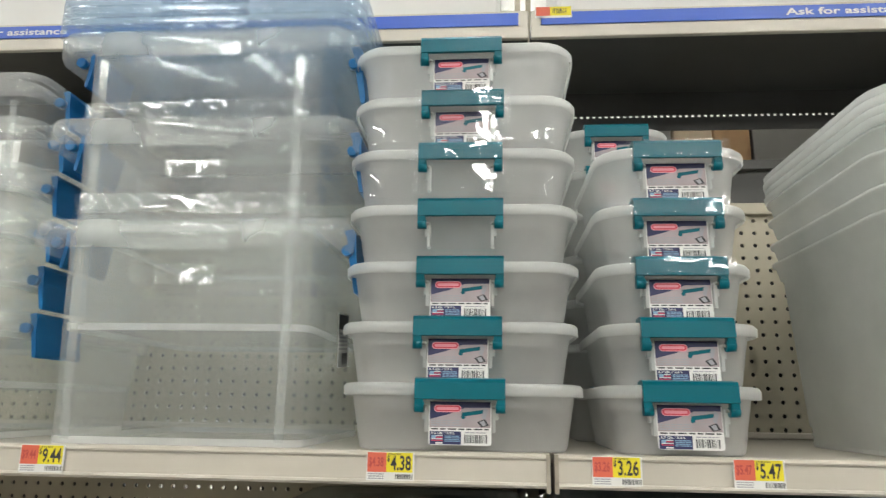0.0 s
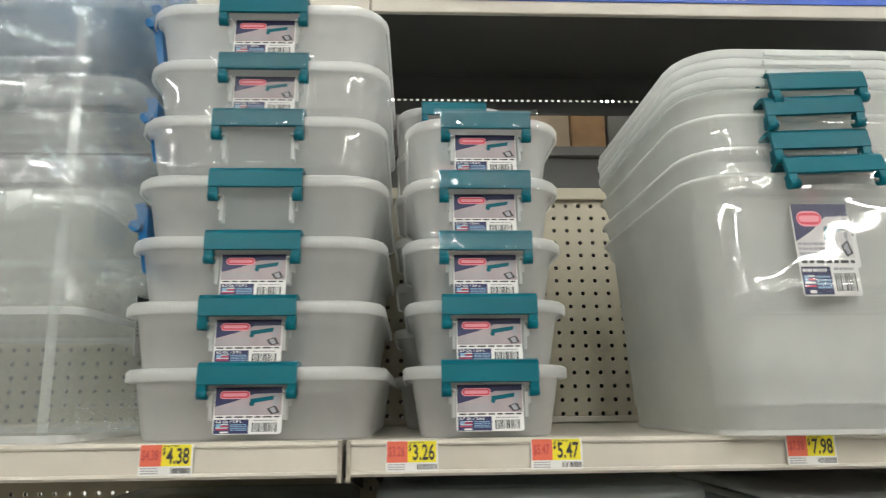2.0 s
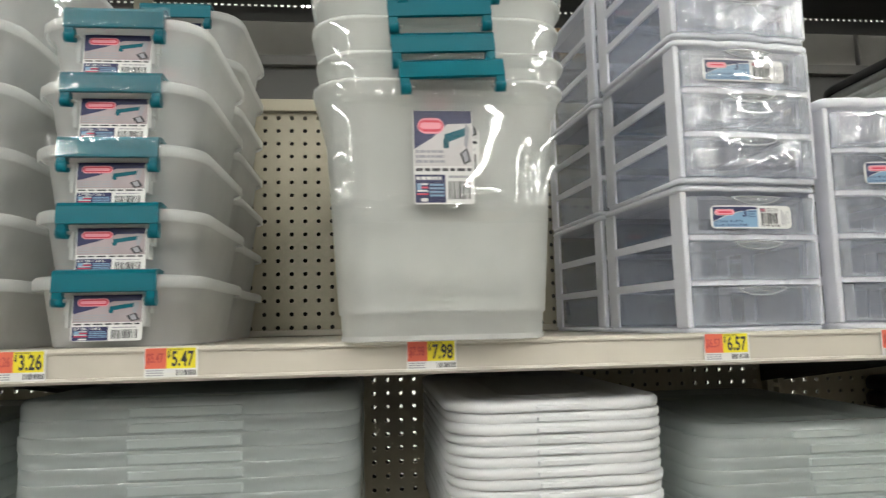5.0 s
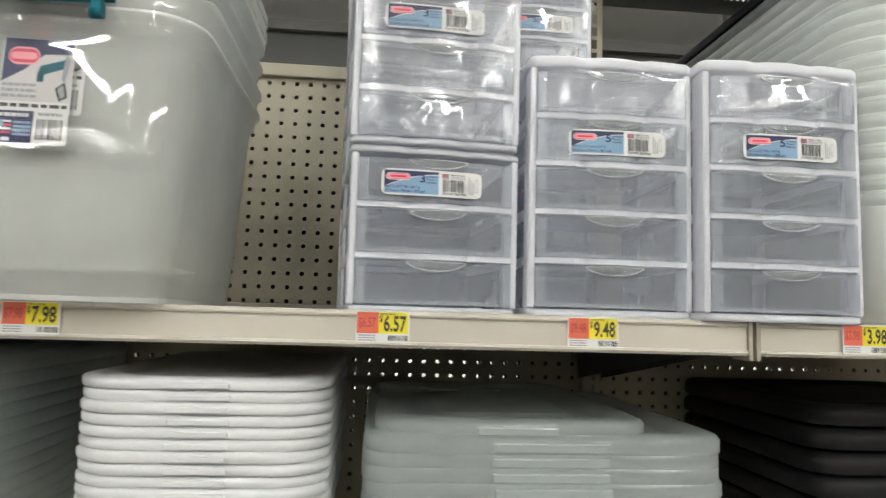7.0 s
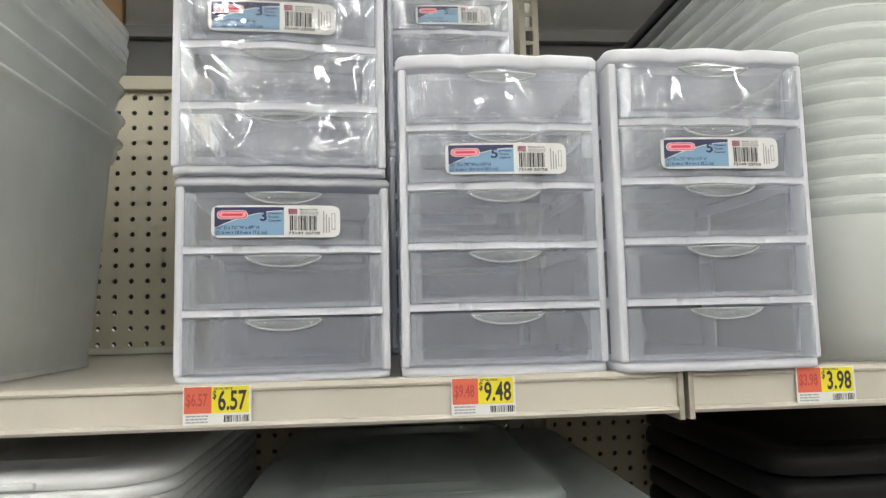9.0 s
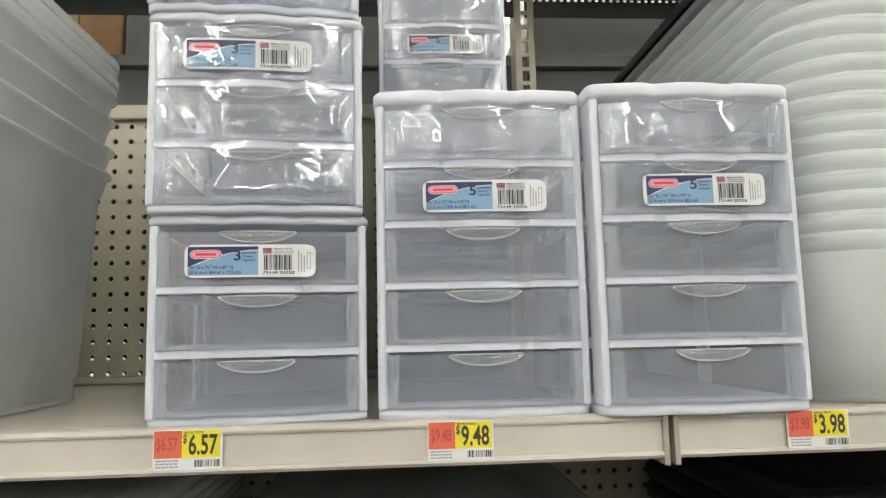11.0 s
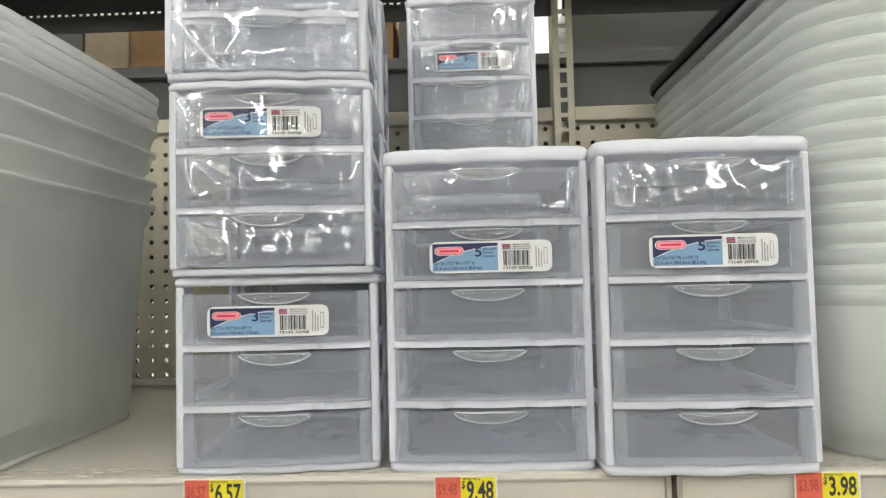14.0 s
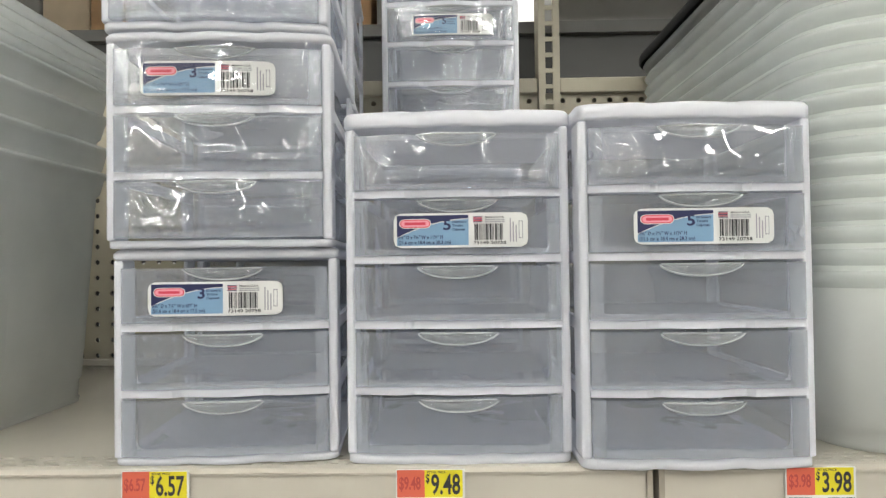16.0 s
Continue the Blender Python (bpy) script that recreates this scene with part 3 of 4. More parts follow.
# ---------------------------------------------------------------- clip boxes
def clip_label(parent, w, top, bottom, y, words, tilt=0.0, name="label", ground=None):
    """The paper label under a latch: photograph above, navy block and bar code below. Its origin is its top edge."""
    h = top - bottom
    p = Print()
    p.card(-w / 2, w / 2, -h, 0, PAPER, r=0.003)
    p.rect(-w / 2 + 0.001, w / 2 - 0.001, -h * 0.60, -0.0005, ground or MAUVE, 1)
    p.put(((-w / 2 + 0.001, -0.0005), (w / 2 - 0.001, -0.0005), (w / 2 - 0.001, -h * 0.14), (w * 0.08, -h * 0.15), (-w * 0.18, -h * 0.30), (-w / 2 + 0.001, -h * 0.42)), NAVY, 2)
    p.oval(-w * 0.2, -h * 0.17, w * 0.44, h * 0.17, PINK, 3)
    p.oval(-w * 0.2, -h * 0.17, w * 0.41, h * 0.13, CRIMSON, 4)
    p.oval(-w * 0.2, -h * 0.17, w * 0.36, h * 0.07, PINK, 5)
    p.put(((0.02 * w, -h * 0.36), (0.40 * w, -h * 0.27), (0.42 * w, -h * 0.18), (0.03 * w, -h * 0.26)), TEAL, 3)
    p.oval(0.05 * w, -h * 0.36, w * 0.07, h * 0.1, TEAL, 3)
    p.put(((0.27 * w, -h * 0.47), (0.40 * w, -h * 0.40), (0.46 * w, -h * 0.55), (0.34 * w, -h * 0.59)), INK, 4)
    p.put(((0.31 * w, -h * 0.47), (0.38 * w, -h * 0.43), (0.42 * w, -h * 0.54), (0.36 * w, -h * 0.565)), GREYTXT, 5)
    p.put(((0.38 * w, -h * 0.13), (0.45 * w, -h * 0.2), (0.40 * w, -h * 0.42), (0.35 * w, -h * 0.38)), GREYTXT, 5)
    p.lines(-w * 0.46, 0.02 * w, -h * 0.58, -h * 0.42, 3, GREYTXT, 3, seed=3)
    p.lines(-w * 0.46, 0.46 * w, -h * 0.67, -h * 0.61, 1, INK, 2, seed=4)
    p.rect(-w * 0.48, 0.02 * w, -h * 0.985, -h * 0.69, NAVY, 1)
    if words:
        p.text(words, -w * 0.46, -h * 0.755, h * 0.05, PAPER, 2, width=w * 0.38)
    else:
        p.lines(-w * 0.46, -w * 0.05, -h * 0.76, -h * 0.70, 1, PAPER, 2, seed=12)
    for k in range(4):
        p.rect(-w * 0.45, -w * 0.27, -h * (0.80 + 0.035 * k), -h * (0.782 + 0.035 * k), CRIMSON if k % 2 else PAPER, 2)
    p.rect(-w * 0.45, -w * 0.38, -h * 0.85, -h * 0.782, SKY, 3)
    p.lines(-w * 0.24, 0.0, -h * 0.93, -h * 0.78, 4, SKY, 2, seed=5)
    p.oval(-w * 0.33, -h * 0.955, w * 0.12, h * 0.035, PAPER, 2)
    p.bars(0.07 * w, 0.43 * w, -h * 0.95, -h * 0.76, INK, 1, seed=9)
    p.lines(0.08 * w, 0.42 * w, -h * 0.74, -h * 0.69, 1, GREYTXT, 1, seed=6)
    ob = p.done(name, parent, "white, mauve and navy paper label")
    ob.matrix_basis = pose(0, y, top, tilt)
    return ob


def latch(parent, y, top, half=0.052, lean=0.0, material=None, plate=0.0225, name="latch"):
    """A hinged clip: a plate with a rolled top, on two feet with round hinges."""
    bm = bmesh.new()
    prof = [(0.022, 0.0), (0.004, 0.0015), (-0.003, 0.0), (-0.006, -0.004), (-0.0072, -plate), (-0.0045, -plate - 0.001), (-0.0020, -plate), (-0.0015, -0.006), (0.003, -0.0035), (0.022, -0.0035)]
    loft(bm, [[(xx, py, pz) for py, pz in prof] for xx in (-half, -half + 0.0015, half - 0.0015, half)], True, True)
    for f in bm.faces:
        f.smooth = False
    for s in (-1, 1):
        block(bm, *sorted((s * half, s * (half - 0.010))), -0.006, 0.004, -plate - 0.012, -plate + 0.001, bevel=0.001)
        cyl_x(bm, *sorted((s * half, s * (half - 0.011))), -0.001, -plate - 0.010, 0.0058)
    ob = part(name, bm, material or TEAL, parent, "teal plastic latch" if material is None else "blue plastic latch")
    ob.matrix_basis = pose(0, y, top, lean)
    for s in (-1, 1):
        pin = bmesh.new()
        cyl_x(pin, s * (half - 0.0145), s * (half - 0.0105), -0.001, -plate - 0.009, 0.002, 8)
        part("pin", pin, STEEL_MID, ob)
    return ob


def clip_box(w, d, words, labelled=True, label="frosted clear storage box with a white lid and a teal latch", group="stacked clip boxes"):
    """A shallow box with lid; origin at the middle of its front edge, on its base."""
    e = thing("storage_box", label, "storage box", None, group)
    cy, hw, hd = d / 2, w / 2, d / 2
    bm = bmesh.new()
    loft(bm, [ring(hw - 0.024, hd - 0.024, 0.028, 0.0, 0, cy), ring(hw - 0.020, hd - 0.020, 0.034, 0.003, 0, cy), ring(hw - 0.010, hd - 0.010, 0.042, 0.064, 0, cy), ring(hw - 0.004, hd - 0.004, 0.045, 0.065, 0, cy), ring(hw - 0.004, hd - 0.004, 0.045, 0.068, 0, cy), ring(hw - 0.012, hd - 0.012, 0.04, 0.068, 0, cy), ring(hw - 0.0135, hd - 0.0135, 0.04, 0.05, 0, cy)])
    part("body", bm, BODY, e, "frosted clear body")
    bm = bmesh.new()
    loft(bm, [ring(hw - 0.002, hd - 0.002, 0.046, 0.0625, 0, cy), ring(hw, hd, 0.048, 0.0635, 0, cy), ring(hw, hd, 0.048, 0.073, 0, cy), ring(hw - 0.003, hd - 0.003, 0.046, 0.0765, 0, cy), ring(hw - 0.010, hd - 0.010, 0.042, 0.0775, 0, cy), ring(hw - 0.014, hd - 0.014, 0.04, 0.0755, 0, cy), ring(hw - 0.018, hd - 0.018, 0.036, 0.0728, 0, cy)], False, True)
    part("lid", bm, LID, e, "milky white lid")
    latch(e, -0.004, 0.0815)
    for s in (-1, 1):
        bm = bmesh.new()
        block(bm, *sorted((s * 0.037, s * 0.0405)), -0.001, 0.012, 0.022, 0.052)
        block(bm, *sorted((s * 0.040, s * 0.044)), 0.003, 0.012, 0.036, 0.052)
        part("hinge_tab", bm, LID, e)
    if labelled:
        clip_label(e, 0.072, 0.0565, 0.0075, 0.0045, words, -4.0)
    return e


def stack(proto_list, x, y, z, pitch, n, jitter=0.002, seed=1, yaw=0.0):
    """n boxes on one another; proto_list[k] is copied for level k."""
    rnd = random.Random(seed)
    for k in range(n):
        m = pose(x + rnd.uniform(-jitter, jitter), y + rnd.uniform(-jitter, jitter), z + k * pitch, 0, 0, yaw + rnd.uniform(-0.5, 0.5))
        copy_thing(proto_list[k], m)


def discard(ob):
    for o in (*ob.children_recursive, ob):
        bpy.data.objects.remove(o)


wide = clip_box(0.292, 0.387, "6.2 Qt. / 5.9 L")
bare = clip_box(0.292, 0.387, "6.2 Qt. / 5.9 L", labelled=False, label="frosted clear storage box with teal latch and no label")
wide_film = clip_box(0.292, 0.387, "6.2 Qt. / 5.9 L", label="frosted storage box with film over its teal latch")
bare_film = clip_box(0.292, 0.387, "", labelled=False, label="frosted storage box with film and no label")
for o, sd in ((wide_film, 21), (bare_film, 23)):
    film_patch(o, -0.115, 0.115, 0.006, 0.060, lambda x: -0.0015 if abs(x) < 0.056 else 0.004, sd, deep=0.005, ridges=(0.07, 0.93), swags=1)
    film_patch(o, -0.060, 0.060, 0.054, 0.081, lambda x: -0.0125, sd + 1, deep=0.0035, nx=60, nz=24, ridges=(0.3, 0.7), swags=2)
stack([wide, wide, wide, bare, bare_film, wide_film, wide], -0.960, 0.006, SHELF + 0.001, 0.0722, 7, seed=2)
small = clip_box(0.187, 0.280, "2.7 Qt. / 2.6 L", label="small frosted storage box with white lid and teal latch")
small_film = clip_box(0.187, 0.280, "2.7 Qt. / 2.6 L", label="small frosted storage box with film over its teal latch")
film_patch(small_film, -0.060, 0.060, 0.054, 0.081, lambda x: -0.0125, 31, deep=0.0035, nx=60, nz=24, ridges=(0.3, 0.7), swags=2)
stack([small, small, small_film, small_film, small_film], -0.701, 0.002, SHELF + 0.001, 0.0715, 5, seed=3)
stack([small] * 7, -0.718, 0.284, SHELF + 0.001, 0.0715, 7, seed=4)
for o in (wide, bare, small, wide_film, bare_film, small_film):
    discard(o)


# ---------------------------------------------------------------- nested deep totes with teal latches
def deep_tote(label):
    e = thing("storage_tote", label, "storage tote", None, "nested deep totes")
    w, d, h = 0.280, 0.385, 0.273
    cy, hw, hd = d / 2, w / 2, d / 2
    bm = bmesh.new()
    loft(bm, [ring(hw - 0.034, hd - 0.034, 0.030, 0.0, 0, cy), ring(hw - 0.030, hd - 0.030, 0.036, 0.004, 0, cy), ring(hw - 0.0285, hd - 0.0285, 0.038, 0.028, 0, cy), ring(hw - 0.0265, hd - 0.0265, 0.038, 0.030, 0, cy), ring(hw - 0.012, hd - 0.012, 0.05, h - 0.028, 0, cy), ring(hw - 0.008, hd - 0.008, 0.052, h - 0.024, 0, cy), ring(hw - 0.004, hd - 0.004, 0.054, h - 0.006, 0, cy), ring(hw, hd, 0.056, h - 0.004, 0, cy), ring(hw, hd, 0.056, h, 0, cy), ring(hw - 0.008, hd - 0.008, 0.05, h, 0, cy), ring(hw - 0.010, hd - 0.010, 0.05, h - 0.02, 0, cy)])
    part("body", bm, BODY_BIG, e, "frosted clear tapered body")
    bm = bmesh.new()
    loft(bm, [ring(hw - 0.0295, hd - 0.0295, 0.036, 0.001, 0, cy), ring(hw - 0.0285, hd - 0.0285, 0.036, 0.006, 0, cy)], False)
    part("base_edge", bm, BODY, e, "thicker milky base edge")
    return e


tote = deep_tote("tall frosted clear tote with a teal latch, nested")
TX, TY = -0.347, -0.062
tote_z = (0.0, 0.031, 0.069, 0.099)
for k, dz in enumerate(tote_z):
    c = copy_thing(tote, pose(TX + (0.0, 0.004, -0.002, 0.003)[k], TY + (0.0, 0.004, 0.002, 0.004)[k], SHELF + 0.001 + dz, 0, 0, (0, 0.6, -0.5, 0.3)[k]))
    ox = (0.006, -0.006, -0.003, 0.001)[k]
    if k in (1, 2):
        film_patch(c, -0.115, 0.115, 0.215, 0.262, lambda x: -0.004, 40 + k, deep=0.007, ridges=(0.1, 0.25, 0.5, 0.9))
    if k == 0:
        film_patch(c, -0.116, 0.116, 0.120, 0.246, lambda x: 0.004, 44, deep=0.005, nz=70, nx=80, ridges=(0.08, 0.92), swags=1, tuck=0.0)
    lt = latch(c, -0.010, 0.304, half=0.054, lean=(-14, -4, -4, -6)[k])
    lt.matrix_basis = pose(ox, -0.008, 0.2885, (-14, -4, -4, -6)[k], -2.5, 0)
    if k < 2:
        lb = clip_label(c, 0.063, 0.2415, 0.140, 0.006, "", -6.0, ground=PALE_PRINT)
        lb.matrix_basis = pose(-0.002 if k == 0 else 0.002, 0.0095 if k == 0 else 0.0125, 0.2415, -3.5, 0, 0)
discard(tote)


def flat_lid(w, d, material, label, group, ribs=True, r=0.05, t=0.020, name="lid", panel=0.0):
    """A storage lid: a skirt, a raised rim and a sunk middle; panel: width of the raised tongue at the front."""
    e = thing(name, label, "lid", None, group)
    cy, hw, hd = d / 2, w / 2, d / 2
    bm = bmesh.new()
    loft(bm, [ring(hw - 0.001, hd - 0.001, r, 0.0, 0, cy), ring(hw, hd, r, 0.002, 0, cy), ring(hw, hd, r, t * 0.55, 0, cy), ring(hw - 0.003, hd - 0.003, r, t * 0.75, 0, cy), ring(hw - 0.008, hd - 0.008, r * 0.9, t * 0.82, 0, cy), ring(hw - 0.03, hd - 0.03, r * 0.7, t * 0.8, 0, cy), ring(hw - 0.04, hd - 0.04, r * 0.6, t * 0.55, 0, cy), ring(hw - 0.07, hd - 0.07, r * 0.5, t * 0.55, 0, cy), ring(hw - 0.075, hd - 0.075, r * 0.5, t * 0.72, 0, cy)], False, True)
    part("lid_sheet", bm, material, e)
    if panel:
        part("tongue", box(-panel / 2, panel / 2, -0.003, 0.012, t * 0.08, t * 0.46, bevel=0.0015), material, e)
    return e


# loose lids on the deep totes
proto = flat_lid(0.284, 0.389, LID, "milky white tote lid lying on the nested totes", "lids on the deep totes", r=0.056, t=0.016, panel=0.1)
for k in range(4):
    copy_thing(proto, pose(TX + 0.002 * (k % 2), TY - 0.002, SHELF + 0.001 + 0.099 + 0.2735 + k * 0.0115))
discard(proto)


# ---------------------------------------------------------------- nested clear boxes with blue side latches
def side_latch_box(w, d, h, label, base_in=0.049, group="nested clear boxes", flange=0.046, latch_y=0.11, latch_size=1.0):
    e = thing("storage_box", label, "storage box", None, group)
    cy, hw, hd = d / 2, w / 2, d / 2
    bm = bmesh.new()
    b, s = base_in, flange
    loft(bm, [ring(hw - b - 0.004, hd - 0.030, 0.018, 0.0, 0, cy), ring(hw - b, hd - 0.026, 0.022, 0.004, 0, cy), ring(hw - s, hd - 0.012, 0.024, h - 0.036, 0, cy), ring(hw - s + 0.002, hd - 0.010, 0.026, h - 0.010, 0, cy), ring(hw - 0.03, hd - 0.006, 0.03, h - 0.006, 0, cy)])
    part("body", bm, BODY_CLEAR, e, "clear thin-walled body")
    bm = bmesh.new()
    loft(bm, [ring(hw - b + 0.0005, hd - 0.0255, 0.022, 0.0005, 0, cy), ring(hw - b + 0.001, hd - 0.025, 0.022, 0.009, 0, cy)], False)
    part("base_edge", bm, BODY, e, "thicker milky base edge")
    bm = bmesh.new()
    loft(bm, [ring(hw - 0.004, hd - 0.003, 0.03, h - 0.036, 0, cy), ring(hw - 0.002, hd - 0.002, 0.03, h - 0.030, 0, cy), ring(hw, hd, 0.034, h - 0.006, 0, cy), ring(hw - 0.004, hd - 0.004, 0.03, h, 0, cy), ring(hw - 0.012, hd - 0.012, 0.026, h, 0, cy), ring(hw - 0.018, hd - 0.014, 0.024, h - 0.004, 0, cy)], False)
    part("rim", bm, RIM_CLEAR, e, "clear skirted rim")
    part("handle_notch", box(-0.06, 0.06, -0.0015, 0.002, h - 0.041, h - 0.026, bevel=0.001), BODY_CLEAR, e)
    for sd in (-1, 1):
        # added flat strip that imitates the lighter band along the rounded corner
        bm = bmesh.new()
        loft(bm, [[(sd * (hw - flange - inset - 0.003 * q), 0.0115 + 0.0135 * q + dy, 0.006 + (h - 0.044) * (1 - q)) for inset, dy in ((0.020, 0.0), (0.031, 0.0), (0.031, 0.001), (0.020, 0.001))] for q in (0.0, 1.0)], True, True)
        for f in bm.faces:
            f.smooth = False
        part("corner_rib", bm, BODY_CLEAR, e)
        bm = bmesh.new()
        yc, k = latch_y, latch_size
        if sd < 0:
            k *= 0.6      # on this side the latch is folded in under the rim
        prof = [(-0.016, -0.006), (-0.004, -0.004), (0.000, -0.012), (0.001, -0.040), (0.007, -0.084), (0.005, -0.090), (0.000, -0.088), (-0.008, -0.045), (-0.012, -0.016)]
        loft(bm, [[(sd * (hw + px * k) + (0.018 if sd < 0 else 0.0), yy, h + (pz + 0.004) * k) for px, pz in prof] for yy in (yc - 0.050, yc - 0.048, yc + 0.048, yc + 0.050)], True, True)
        for f in bm.faces:
            f.smooth = False
        for yy in (yc - 0.054, yc + 0.054):
            loft(bm, [[(sd * (hw - 0.010) + 0.007 * math.cos(2 * math.pi * q / 10), yy + dy, h - 0.030 * k + 0.007 * math.sin(2 * math.pi * q / 10)) for q in range(10)] for dy in (-0.005, 0.005)], True, True)
        part("latch", bm, BLUE, e, "blue plastic latch")
    return e


clear = side_latch_box(0.412, 0.40, 0.273, "large clear box with blue side latches, nested")
for k in range(3):
    c = copy_thing(clear, pose(-1.303 + (0, 0.001, -0.003)[k], -0.008, SHELF + 0.001 + (0, 0.136, 0.262)[k], 0, 0, (0, 0.3, -0.4)[k]))
    if k:
        film_patch(c, -0.150, 0.150, 0.139, 0.172, lambda x: 0.010, 50 + k, deep=0.009, nx=140, nz=26, ridges=(), swags=1, tuck=1.0)
    if k < 2:
        film_patch(c, -0.035, 0.045, 0.186, 0.216, lambda x: 0.008, 56 + k, deep=0.007, nx=44, nz=20, ridges=(0.3, 0.5, 0.7), swags=0)
discard(clear)
proto = flat_lid(0.425, 0.405, LID_BLUE, "blue-tinted clear lid lying on the nested boxes", "lids on the clear boxes", r=0.04, t=0.024, panel=0.12)
for k in range(4):
    copy_thing(proto, pose(-1.305, -0.012, SHELF + 0.262 + 0.2745 + k * 0.018))
discard(proto)
# a label on the side of the lowest large box
e = thing("box_label", "white paper label with dark print on the box's side", "label", pose(-1.1335, 0.16, SHELF + 0.14, 0, -4.5, 90) @ Matrix.Scale(0.75, 4))
p = Print()
p.card(-0.03, 0.05, -0.05, 0.05, PAPER)
p.rect(-0.028, 0.048, 0.02, 0.048, INK, 1)
p.lines(-0.026, 0.046, -0.02, 0.016, 5, GREYTXT, 1, seed=8)
p.bars(0.0, 0.045, -0.045, -0.024, INK, 1, seed=4)
p.done("label_card", e)

slim = side_latch_box(0.38, 0.40, 0.165, "clear ribbed box with blue side latches, nested", base_in=0.026, group="stacked clear boxes", flange=0.018, latch_y=0.115, latch_size=0.7)
for k in range(6):
    copy_thing(slim, pose(-1.724, 0.014, SHELF + 0.001 + k * 0.065))
discard(slim)


# ---------------------------------------------------------------- drawer units
UW, UD = 0.184, 0.214


def arc(x):
    """The front of a drawer swells a little towards its middle."""
    return -0.0075 * max(0.0, 1 - (x / 0.09) ** 2)


def bow(x):
    """That swell with the shallow bay behind the pull, which steps back at both sides."""
    a = abs(x)
    q = min(1.0, max(0.0, (0.044 - a) / 0.012))
    return arc(x) + 0.0045 * q * q * (3 - 2 * q) * min(1.0, a / 0.032) ** 1.6


def bent_bar(bm, x0, x1, z0, z1, y0, y1, n=28, follow=True, mi=0):
    rows = []
    for k in range(n + 1):
        xx = x0 + (x1 - x0) * k / n
        o = bow(xx) if follow else 0
        rows.append([(xx, y0 + o, z0), (xx, y0 + o, z1), (xx, y1 + o * 0.6, z1), (xx, y1 + o * 0.6, z0)])
    loft(bm, rows, True, True, mi)
    for f in bm.faces:
        f.smooth = False


def drawer_label(parent, digit, z, words, dims):
    p = Print(arc)
    p.card(-0.051, 0.051, -0.0155, 0.0155, PAPER, r=0.006, thick=0.0006)
    p.rect(-0.0485, 0.006, -0.0135, 0.0135, SKY, 1, cols=6)
    # navy sweep along the top
    for k in range(8):
        a, b = -0.0485 + 0.0545 * k / 8, -0.0485 + 0.0545 * (k + 1) / 8
        za, zb = (-0.006 + 0.0165 * (1 - (1 - k / 8) ** 1.9), -0.006 + 0.0165 * (1 - (1 - (k + 1) / 8) ** 1.9))
        p.put(((a, za), (b, zb), (b, 0.0135), (a, 0.0135)), NAVY, 2)
        p.put(((a, za - 0.0009), (b, zb - 0.0006), (b, zb), (a, za)), PAPER, 2)
    p.oval(-0.0345, 0.0062, 0.0245, 0.0085, PAPER, 3)
    p.oval(-0.0345, 0.0062, 0.0232, 0.0073, CRIMSON, 4)
    p.oval(-0.0345, 0.0062, 0.0216, 0.0058, PINK, 5)
    p.rect(-0.0425, -0.0265, 0.0050, 0.0074, CRIMSON, 6)
    p.text(digit, -0.0135, 0.0005, 0.0092, NAVY, 3)
    for n, s in enumerate(words):
        p.text(s, -0.0065, 0.0065 - 0.0034 * n, 0.0021, NAVY, 3)
    p.text(dims[0], -0.0475, -0.0075, 0.0031, NAVY, 3, width=0.034)
    p.text(dims[1], -0.0475, -0.0122, 0.0031, NAVY, 3, width=0.040)
    p.bars(0.0105, 0.0325, -0.009, 0.0055, INK, 2, seed=7)
    p.text("73149 20758", 0.0095, -0.0128, 0.0026, INK, 2, width=0.025)
    for k in range(5):
        p.rect(0.0095, 0.0165, 0.0068 + 0.0011 * k, 0.0068 + 0.0011 * k + 0.0008, CRIMSON if k % 2 else NAVY, 2)
    p.text("Made in U.S.A.", 0.0185, 0.0105, 0.0017, INK, 2)
    p.lines(0.0185, 0.0335, 0.0062, 0.0098, 2, GREYTXT, 2, seed=2)
    for k in range(3):
        p.rect(0.0372 + 0.0022 * k, 0.0382 + 0.0022 * k, -0.011, 0.010 - 0.003 * k, GREYTXT, 2)
    p.rect(0.0440, 0.0472, -0.008, 0.008, GREYTXT, 2)
    p.rect(0.0446, 0.0466, -0.0072, 0.0072, PAPER, 3)
    ob = p.done("label", parent, "white and blue paper label")
    ob.matrix_basis = pose(-0.006 if digit == "3" else 0.003, -0.0026, z - 0.0035) @ Matrix.Diagonal((1.04, 1, 0.88, 1))
    return ob


